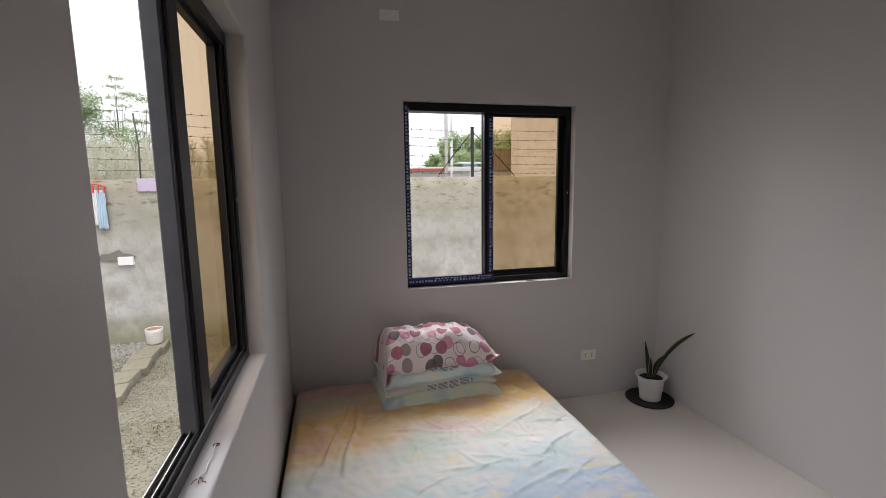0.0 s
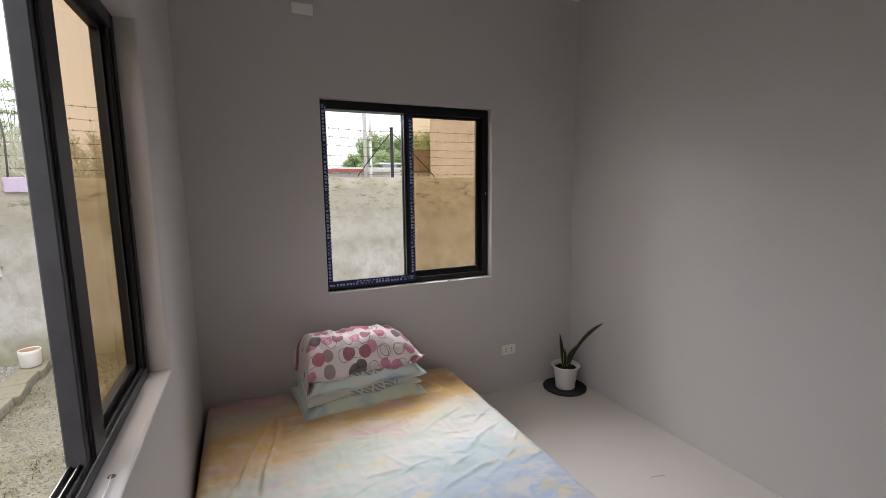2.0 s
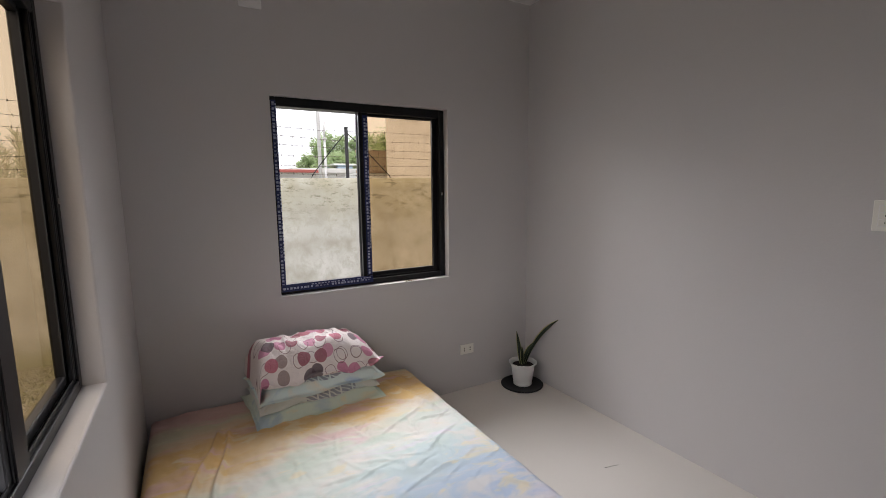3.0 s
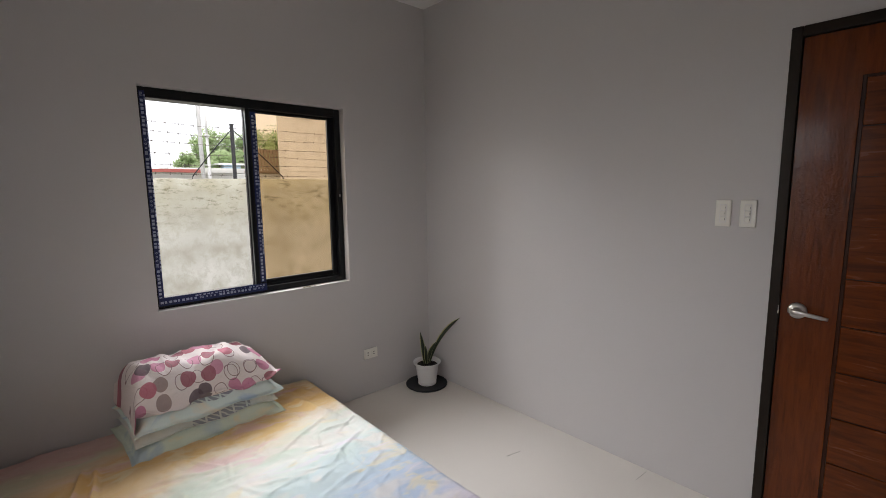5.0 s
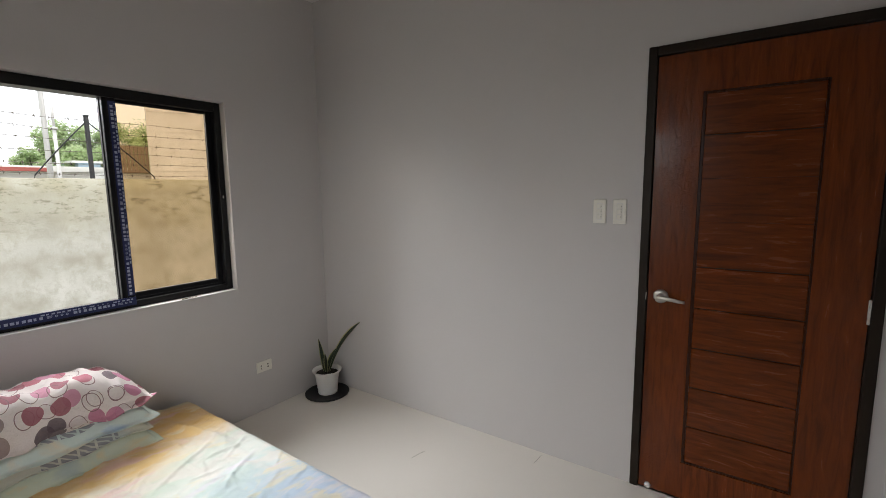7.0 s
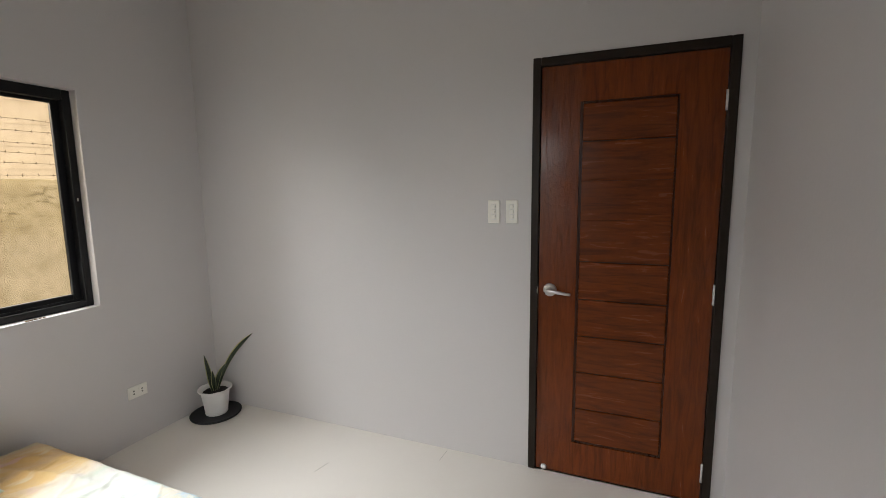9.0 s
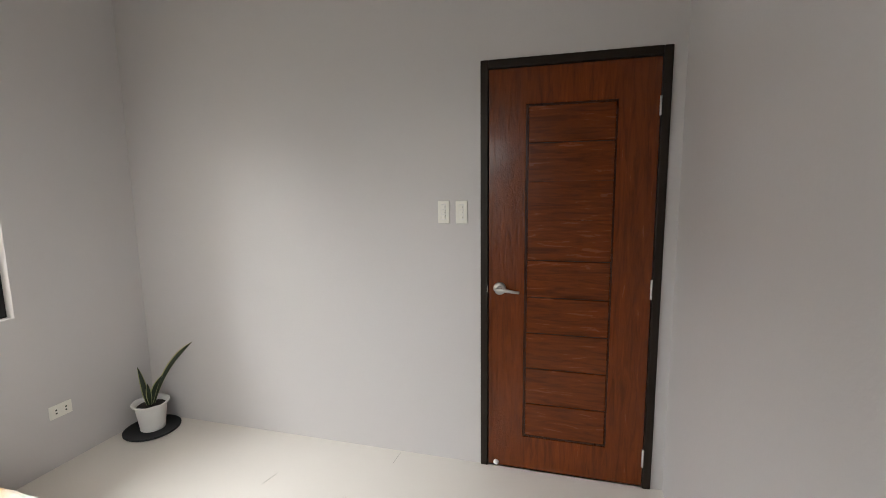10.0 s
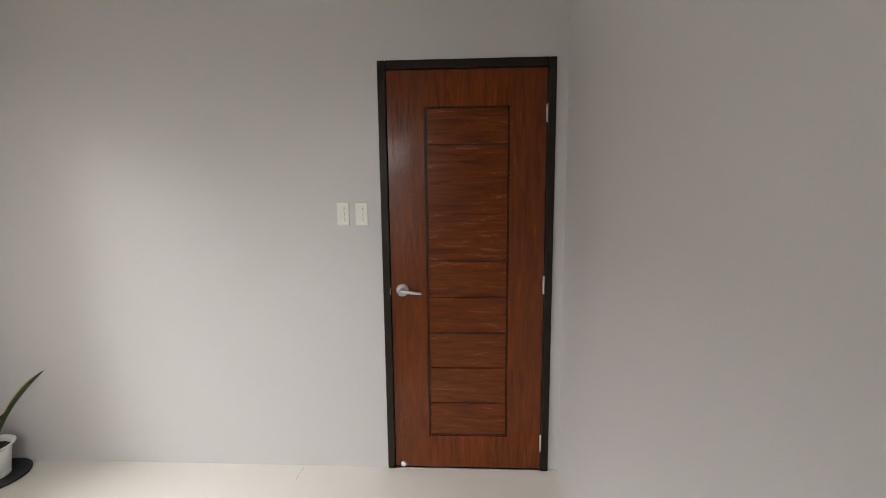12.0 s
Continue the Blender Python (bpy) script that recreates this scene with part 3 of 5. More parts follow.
def bar(place, u0, u1, d0, d1, z0, z1, bevel=0.0025):
    """A square profile bar in the window's own axes."""
    a, b2 = place(u0, d0, z0), place(u1, d1, z1)
    lo, hi = [min(p, q) for p, q in zip(a, b2)], [max(p, q) for p, q in zip(a, b2)]
    return box(lo[0], hi[0], lo[1], hi[1], lo[2], hi[2], bevel)


def sliding_window(name, place, hole, mid, label, film):
    """Two-light slider: outer frame, and both sashes parked in the far half. u runs from the open half to the glazed half; d is depth into the wall."""
    u0, u1, z0, z1 = hole
    root = thing(name, place((u0 + u1) / 2, 0.1, z0), label, "window", kind="structure")
    F, H, SILL = 0.038, 0.052, 0.036
    D0, D1 = (0.052, 0.144) if film else (0.066, 0.119)
    for nm, args in (("frame_jamb", (u0, u0 + F, D0, D1, z0, z1)), ("frame_jamb", (u1 - F, u1, D0, D1, z0, z1)),
                     ("frame_head", (u0 + F, u1 - F, D0, D1, z1 - H, z1)), ("frame_sill", (u0 + F, u1 - F, D0, D1, z0, z0 + SILL))):
        part(nm, bar(place, *args), M_BLACK, root)
    for d in (0.074, 0.098, 0.124) if film else (0.076, 0.091, 0.108):       # running rails
        part("track_rail", bar(place, u0 + F, u1 - F, d - 0.0015, d + 0.0015, z0 + SILL - 0.001, z0 + SILL + 0.014, 0.0005), M_STEEL if d > 0.08 else M_BLACK, root)
    S = 0.038
    zb, zt = z0 + SILL + 0.004, z1 - H + 0.008
    ub = u1 - F + 0.004
    # the glazed sash on the outer track; its interlock and the parked sash's stile stand on the inner track
    if film:
        d0, ua, side, far, lock_box, skin = 0.092, mid - 0.034, S + 0.020, S, (mid - 0.030, mid + 0.032, 0.062, 0.0915), M_BLACK
    else:
        d0, ua, side, far, lock_box, skin = 0.0885, mid - 0.061, 0.095, 0.053, (mid - 0.037, mid + 0.044, 0.0700, 0.0743), M_DUST_LIT
    sash = part("sash", bar(place, ua, ua + side, d0 if film else 0.0745, d0 + 0.026, zb, zt, 0.003), skin, root, "black sash with bronze glass")
    part("sash_stile", bar(place, ub - far, ub, d0, d0 + 0.026, zb, zt, 0.003), M_BLACK, sash)
    part("sash_rail", bar(place, ua + side, ub - far, d0, d0 + 0.026, zb, zb + S - 0.004, 0.003), M_BLACK, sash)
    part("sash_rail", bar(place, ua + side, ub - far, d0, d0 + 0.026, zt - S + 0.014, zt, 0.003), M_BLACK, sash)
    g = part("glass_pane", bar(place, ua + side - 0.004, ub - far + 0.004, d0 + 0.019, d0 + 0.022, zb + S - 0.008, zt - S + 0.014, 0.0), M_GLASS, sash, "bronze-tinted glass pane")
    g.visible_shadow = False
    for uu in (ua + side, ub - far):
        part("glazing_seal", bar(place, uu - 0.003, uu + 0.003, d0 - 0.0012, d0 + 0.002, zb + S - 0.004, zt - S + 0.010, 0.0), M_RUBBER, sash)
    la, lb, ld0, ld1 = lock_box
    lock = part("interlock_stile", bar(place, la, lb, ld0, ld1, zb, zt, 0.003), skin, root, "" if film else "dusty black interlocking stile, toned paler for window light")
    if film:
        part("interlock_groove", bar(place, mid - 0.010, mid - 0.006, 0.0612, 0.064, zb + 0.002, zt - 0.002, 0.0), M_RUBBER, lock)
    else:
        # Black strip added in front, so only the side faces carry the lit tone.
        part("dark_front_strip", bar(place, la + 0.002, lb, ld0 - 0.005, ld0 - 0.0002, zb, zt, 0.0012), M_BLACK, lock, "black strip added to keep the stile's front dark")
        parked = part("parked_stile", bar(place, ub - 0.034, ub, 0.0720, 0.0880, zb, zt, 0.003), M_BLACK, root, "black stile of the parked inner sash")
        part("stile_groove", bar(place, ub - 0.020, ub - 0.016, 0.0713, 0.0735, zb + 0.002, zt - 0.002, 0.0), M_RUBBER, parked)
    part("latch", bar(place, u1 - 0.024, u1 - 0.018, D0 - 0.006, D0 - 0.0003, (z0 + z1) / 2, (z0 + z1) / 2 + 0.018, 0.0015), M_STEEL, root, "small steel latch")
    if film:
        e = 0.0012
        for (a, b2, za, zb, d, along) in ((u0 + 0.013, u0 + F + 0.001, z0 + 0.03, z1 - 0.02, D0, "z"), (u0 + 0.013, mid + 0.028, z0 + 0.016, z0 + 0.060, D0 - 0.004, "u"),
                                          (mid - 0.004, mid + 0.030, z0 + 0.066, z1 - 0.068, 0.062, "z")):
            if along == "u":
                backing = part("protective_film", bar(place, a, b2, d - e, d + 0.0035, za, zb, 0.0004), M_FILM, root, "blue printed protective film strip")
                pr = film_print(a, b2, (za + zb) / 2, lambda u, w: place(u, d - e - 0.0006, w))
            else:
                backing = part("protective_film", bar(place, a, b2, d - e, d - 0.0002, za, zb, 0.0003), M_FILM, root, "blue printed protective film strip")
                cu = (a + b2) / 2
                pr = film_print(za, zb, cu, lambda u, w: place(w, d - e - 0.0006, u))
            part("print", pr, M_PRINT, backing, "pale blue printed marks")
    return root


sliding_window("window_1", lambda u, d, z: (u, YN + d, z), N_WIN, 1.060, "black aluminium sliding window, half open, bronze glass, blue film on its edges", True)
sliding_window("window_2", lambda u, d, z: (XW - d, u, z), W_WIN, 1.437, "black aluminium sliding window slid half open, bronze-tinted glass", False)


# ---- the door ----
def door():
    y0, y1, z0, z1 = DOOR
    root = thing("door_1", (XE, (y0 + y1) / 2, 0.0), "closed varnished mahogany door with level planks in a dark frame", "door", kind="structure")
    F = 0.038
    for nm, ya, yb, za, zb in (("frame_jamb", y0, y0 + F, 0.001, z1), ("frame_jamb", y1 - F, y1, 0.001, z1), ("frame_head", y0 + F, y1 - F, z1 - F - 0.003, z1)):
        part(nm, box(XE - 0.012, XE + T - 0.002, ya, yb, za, zb, 0.004, 2), M_JAMB, root, "dark brown painted door frame")
    la, lb, zt = y0 + F + 0.003, y1 - F - 0.003, z1 - F - 0.006
    X0, X1 = XE + 0.004, XE + 0.042      # face and back of the leaf
    leaf = part("door_leaf", box(X0 + 0.010, X1, la, lb, 0.006, zt), M_GROOVE_SHADE, root, "recessed core of the door, toned dark as groove shade")
    pa, pb, pz0, pz1 = 0.034, 0.452, 0.187, 1.904
    for nm, ya, yb, za, zb, mt in (("stile", la, pa, 0.006, zt, M_WOOD_V), ("stile", pb, lb, 0.006, zt, M_WOOD_RUN),
                                   ("bottom_rail", pa, pb, 0.006, pz0, M_WOOD_V), ("top_rail", pa, pb, pz1, zt, M_WOOD_V)):
        part(nm, box(X0, X0 + 0.0105, ya, yb, za, zb), mt, leaf)
    cuts = (0.187, 0.376, 0.571, 0.762, 0.951, 1.142, 1.346, 1.534, 1.720, 1.904)
    # Moulding strips coloured dark as the panel's edge shade, widest on the lock side.
    for ya, yb, za, zb in ((pa + 0.0005, pa + 0.0075, pz0 + 0.0005, pz1 - 0.0005), (pb - 0.0125, pb - 0.0005, pz0 + 0.0005, pz1 - 0.0005),
                           (pa + 0.0080, pb - 0.0130, pz0 + 0.0005, pz0 + 0.0105), (pa + 0.0080, pb - 0.0130, pz1 - 0.0095, pz1 - 0.0005)):
        part("moulding", box(X0 + 0.0035, X0 + 0.0099, ya, yb, za, zb, 0.0012), M_PANEL_SHADE, leaf, "panel moulding toned dark for the recess shade")
    for i, (a, b2) in enumerate(zip(cuts, cuts[1:])):
        g0 = 0.011 if i == 0 else (0.0005 if i in (6, 7) else 0.0022)
        g1 = 0.010 if i == len(cuts) - 2 else (0.0005 if i in (5, 6) else 0.0022)
        part("plank", box(X0 + 0.0015, X0 + 0.0105, pa + 0.0082, pb - 0.0132, a + g0, b2 - g1, 0.0006 if i in (5, 6, 7) else 0.0022), M_WOOD_H, leaf)
    # lever set
    hy, hz = 0.577, 0.990
    rose = bmesh.new()
    lathe([(0.0, 0.0), (0.033, 0.0), (0.033, 0.004), (0.030, 0.009), (0.020, 0.012), (0.013, 0.014), (0.013, 0.040), (0.0, 0.040)], (0, 0, 0), 36, rose, close=False)
    bmesh.ops.transform(rose, matrix=Matrix.Translation((X0, hy, hz)) @ Matrix.Rotation(radians(-90), 4, "Y"), verts=rose.verts)
    handle = part("door_handle", rose, M_STEEL, leaf, "brushed steel lever handle", True)
    lev = tube([(X0 - 0.038, hy + 0.012, hz - 0.001), (X0 - 0.044, hy - 0.010, hz), (X0 - 0.046, hy - 0.045, hz - 0.003), (X0 - 0.044, hy - 0.082, hz - 0.008), (X0 - 0.040, hy - 0.104, hz - 0.010)], 0.0115, 12, taper=0.55)
    for v in lev.verts:
        v.co.x = X0 - 0.042 + (v.co.x - X0 + 0.042) * 0.6
    part("lever", lev, M_STEEL, handle, "", True)
    key = lathe([(0.0, 0), (0.006, 0), (0.006, 0.003), (0.0, 0.003)], (0, 0, 0), 16, close=False)
    bmesh.ops.transform(key, matrix=Matrix.Translation((X0 - 0.0405, hy + 0.002, hz)) @ Matrix.Rotation(radians(-90), 4, "Y"), verts=key.verts)
    part("keyhole", key, M_SLOT, handle)
    for za, zb in ((1.820, 1.905), (0.972, 1.066), (0.112, 0.203)):
        k = lathe([(0.0, 0), (0.0062, 0), (0.0062, zb - za), (0.0, zb - za)], (XE - 0.003, la - 0.001, za), 14, close=False)
        for s in range(1, 4):
            z = za + (zb - za) * s / 4
            lathe([(0.0066, -0.001), (0.0066, 0.001)], (XE - 0.003, la - 0.001, z), 14, k, False)
        part("hinge", k, M_HINGE, root, "pale satin hinge", True)
    part("strike_plate", box(XE - 0.0135, XE - 0.0118, y1 - F - 0.0005, y1 - F + 0.003, 0.970, 1.005, 0.0005), M_HINGE, root)
    stop = lathe([(0.0, 0), (0.015, 0), (0.015, 0.006), (0.010, 0.012), (0.004, 0.013), (0.0, 0.010)], (0, 0, 0), 24, close=False)
    bmesh.ops.transform(stop, matrix=Matrix.Translation((X0 - 0.0004, 0.592, 0.020)) @ Matrix.Rotation(radians(-90), 4, "Y"), verts=stop.verts)
    part("door_stop", stop, M_WHITE, leaf, "small round white door stop", True)


door()


# ---- bed ----
BED = (-0.208, 1.288, 1.00, 2.930)
BED_TOP = 0.300


def bed():
    x0, x1, y0, y1 = BED
    root = thing("bed", ((x0 + x1) / 2, (y0 + y1) / 2, 0.0), "low double bed under a rumpled ochre, mint and blue sheet", "bed")
    part("mattress", box(x0 + 0.015, x1 - 0.015, y0 + 0.015, y1 - 0.015, 0.0, BED_TOP - 0.025, 0.03, 3), M_TICKING, root, "dark mattress under the sheet", True)
    # the sheet: top with wrinkles, rolling over the edges and down the sides
    bm = bmesh.new()
    nx, ny = 280, 340
    drop, r = 0.22, 0.055
    ext = drop + r * math.pi / 2

    def wrap(s, half):
        """Distance along the cloth from the middle -> (level offset, height below the top)."""
        a, flat = abs(s), half - r
        if a <= flat:
            return s, 0.0
        q = (a - flat) / r
        sg = 1 if s > 0 else -1
        if q < math.pi / 2:
            return sg * (flat + r * math.sin(q)), r * (1 - math.cos(q))
        return sg * (half + 0.004 * math.sin(9 * s)), r + (q - math.pi / 2) * r

    hx, hy = (x1 - x0) / 2, (y1 - y0) / 2
    cx, cy = (x0 + x1) / 2, (y0 + y1) / 2
    sx, sy = hx - r + ext, hy - r + ext
    # long folds: start, end, width, height
    folds = [((0.10, 2.58), (-0.02, 2.12), 0.012, 0.026), ((0.145, 2.55), (0.06, 2.05), 0.012, 0.025), ((0.05, 2.45), (-0.07, 2.00), 0.016, 0.008),
             ((1.06, 2.72), (1.16, 2.30), 0.022, 0.009), ((0.92, 2.50), (1.10, 2.42), 0.016, 0.006), ((0.80, 2.18), (1.05, 2.30), 0.010, 0.004),
             ((0.55, 2.25), (0.86, 2.36), 0.009, 0.004), ((0.95, 1.95), (1.18, 2.10), 0.011, 0.005), ((0.62, 2.02), (0.80, 1.92), 0.009, 0.004),
             ((0.30, 2.30), (0.58, 2.22), 0.010, 0.004), ((1.12, 2.80), (1.22, 2.62), 0.018, 0.007), ((0.70, 1.72), (1.02, 1.82), 0.012, 0.004),
             ((0.90, 2.58), (1.08, 2.62), 0.014, 0.006), ((1.00, 2.22), (1.20, 2.20), 0.010, 0.005), ((0.45, 2.50), (0.75, 2.44), 0.014, 0.005)]
    fr = random.Random(31)
    for _ in range(80):                    # short drawn creases, most of them away from the wall side
        ax, ay, ang, ln = fr.uniform(0.35, 1.22), fr.uniform(1.35, 2.62), fr.gauss(0.2, 0.8), fr.uniform(0.05, 0.16)
        folds.append(((ax, ay), (ax + ln * math.cos(ang), ay + ln * math.sin(ang)), fr.uniform(0.007, 0.010), fr.uniform(0.0020, 0.0055)))
    rows = []
    for j in range(ny + 1):
        t = -sy + 2 * sy * j / ny
        py, dy = wrap(t, hy)
        row = []
        for i in range(nx + 1):
            s = -sx + 2 * sx * i / nx
            px, dx = wrap(s, hx)
            x, y, z = cx + px, cy + py, BED_TOP - max(dx, dy)
            p = Vector((x, y, 0))
            lift = 0.012 * noise.noise(p * 3.1) + 0.008 * noise.noise(Vector((x * 9, y * 5, 2.0)))
            tense = noise.noise(Vector((x * 7 - y * 4, y * 12 + x * 5, 7.3)))
            lift += 0.012 * max(0.0, tense) ** 1.5 + 0.004 * noise.noise(Vector((x * 26, y * 19 + x * 8, 1.7)))
            for (ax, ay), (bx, by), w, h in folds:
                ux, uy = bx - ax, by - ay
                ln = math.hypot(ux, uy)
                k = ((x - ax) * ux + (y - ay) * uy) / ln
                if -0.06 < k < ln + 0.06 and abs(y - ay) < 0.62:
                    d = ((x - ax) * uy - (y - ay) * ux) / ln + 0.010 * math.sin(k * 11)
                    if abs(d) < 4 * w:
                        edge = min(1.0, max(0.0, (k + 0.06) / 0.10), max(0.0, (ln + 0.06 - k) / 0.12))
                        lift += h * edge * (math.exp(-(d / w) ** 2) - 0.35 * math.exp(-((d - 1.7 * w) / w) ** 2))
            side = max(dx, dy) / ext
            z += lift * (1 - min(1, side * 2)) + 0.018 * math.exp(-((x - 0.2) ** 2 + (y - 2.9) ** 2) / 0.5)
            z -= 0.010 * max(0, (x - 0.95) / 0.33) ** 2
            if side > 0.3:
                x += math.copysign(0.006 * math.sin(y * 21 + x), px) * (1 if dx > dy else 0)
            row.append(bm.verts.new((max(XW + 0.006, x), min(YN - 0.004, y), max(0.012, z))))
        rows.append(row)
    for j in range(ny):
        for i in range(nx):
            bm.faces.new((rows[j][i], rows[j][i + 1], rows[j + 1][i + 1], rows[j + 1][i]))
    ob = part("bed_sheet", bm, M_SHEET, root, "rumpled cotton sheet, rose, ochre, mint and pale blue", True)
    me = ob.data
    off = Vector((cx, cy, 0)) - Vector((x0, y0, 0))
    for v in me.vertices:             # the pattern starts at the bed's foot corner
        v.co += off
    ob.location = -off
    sol = ob.modifiers.new("thickness", "SOLIDIFY")
    sol.thickness, sol.offset = 0.004, -1


bed()


def pillow(name, centre, size, height, material, label, turn=0.0, flange=0.03, front_drop=0.0, seed=0, crown=2.4, left_crown=None, end_drop=0.0):
    """A stuffed case: domed above, flatter below, with a loose flange all round. centre is the middle of its underside."""
    bm = bmesh.new()
    uvl = bm.loops.layers.uv.new("UVMap")
    n, m2 = 72, 56
    w, d = size
    c, s = math.cos(radians(turn)), math.sin(radians(turn))
    skins = []
    for top in (1, 0):
        rows = []
        for j in range(m2 + 1):
            v = -math.cos(math.pi * j / m2) * 0.35 + (-1 + 2 * j / m2) * 0.65
            row = []
            for i in range(n + 1):
                u = -math.cos(math.pi * i / n) * 0.35 + (-1 + 2 * i / n) * 0.65
                fu, fv = 1 - 2 * (0.008 if left_crown and u < 0 else flange) / w, 1 - 2 * flange / d
                a, b2 = min(1, abs(u) / fu), min(1, abs(v) / fv)
                cu = left_crown if left_crown and u < 0 else crown
                body = max(0.0, (1 - a ** cu)) ** 0.55 * max(0.0, (1 - b2 ** (3.2 if left_crown else crown))) ** 0.55
                x = u * w / 2 * (1 - 0.030 * (1 - v * v) * abs(u))
                y = v * d / 2 * (1 - 0.045 * (1 - u * u) * abs(v))
                wr = 0.013 * noise.noise(Vector((x * 8 + seed, y * 8, seed * 1.7))) + 0.012 * noise.noise(Vector((x * 24, y * 15 + seed, 3.0 + seed)))
                loose = max(0, abs(v) - 0.72) / 0.28
                hem = (0.017 if left_crown else 0.008) * math.sin(x * 19 + seed * 2 + 2 * noise.noise(Vector((x * 5, seed, 0)))) * loose
                hem += (0.006 if left_crown else 0.002) * math.sin(x * 47 + seed + 3 * noise.noise(Vector((x * 4, seed, 2)))) * loose
                hem += 0.005 * math.sin(y * 40 + seed) * max(0, abs(u) - 0.8) / 0.2
                z = body * height * 0.68 + wr * (0.3 + body) * min(1, body * 3 + 0.15) + hem if top else -body * height * 0.32 + hem - 0.003
                z += height * 0.32 - front_drop * max(0.0, -v) ** 2
                z -= end_drop * max(0.0, (-u - 0.965) / 0.035) ** 1.2      # the near end's flange hangs down
                row.append((bm.verts.new((centre[0] + x * c - y * s, centre[1] + x * s + y * c, centre[2] + z)), [0.5 + u * w / 2, 0.5]))
            rows.append(row)
        # the print follows the cloth: lengths along its middle line from hem to hem
        run = 0.0
        for j in range(m2 + 1):
            if j:
                run += (rows[j][n // 2][0].co - rows[j - 1][n // 2][0].co).length
            for i in range(n + 1):
                rows[j][i][1][1] = run
        skins.append(rows)
    for k, rows in enumerate(skins):
        for j in range(m2):
            for i in range(n):
                q = [rows[j][i], rows[j][i + 1], rows[j + 1][i + 1], rows[j + 1][i]]
                if k:
                    q.reverse()
                f = bm.faces.new([p[0] for p in q])
                for lp, p in zip(f.loops, q):
                    lp[uvl].uv = p[1]
    border = [(j, 0) for j in range(m2 + 1)] + [(m2, i) for i in range(1, n + 1)] + [(j, n) for j in range(m2 - 1, -1, -1)] + [(0, i) for i in range(n - 1, 0, -1)]
    for (j, i), (j2, i2) in zip(border, border[1:] + border[:1]):
        q = [skins[0][j][i], skins[0][j2][i2], skins[1][j2][i2], skins[1][j][i]]
        f = bm.faces.new([p[0] for p in q])
        for lp, p in zip(f.loops, q):
            lp[uvl].uv = p[1]
    bmesh.ops.recalc_face_normals(bm, faces=bm.faces)
    ob = part(name, bm, material, None, label, True, loc=centre)
    return tagged(ob, "", "pillow", "pillows stacked on the bed")


PX, PY = 0.632, 2.735
pillow("pillow", (PX - 0.026, PY - 0.014, 0.300), (0.715, 0.42), 0.110, M_CASE_A, "mint-green pillow at the bottom of the stack", 5.0, 0.022, 0.028, 1, 5.0)
pillow("pillow", (PX - 0.026, PY + 0.004, 0.362), (0.665, 0.385), 0.100, M_CASE_B, "cream pillow with a slate-blue ornament band", 4.4, 0.012, 0.012, 2, 5.0)
pillow("pillow", (PX - 0.016, PY - 0.002, 0.418), (0.700, 0.405), 0.110, M_CASE_C, "pale sky-blue pillow in a stack of four", 5.2, 0.026, 0.024, 3, 5.0)
pillow("pillow", (PX - 0.010, PY + 0.018, 0.476), (0.690, 0.415), 0.212, M_DOTS, "plump pillow printed with rose, plum and grey discs", 4.4, 0.024, 0.034, 4, 2.9, 16.0, 0.085)


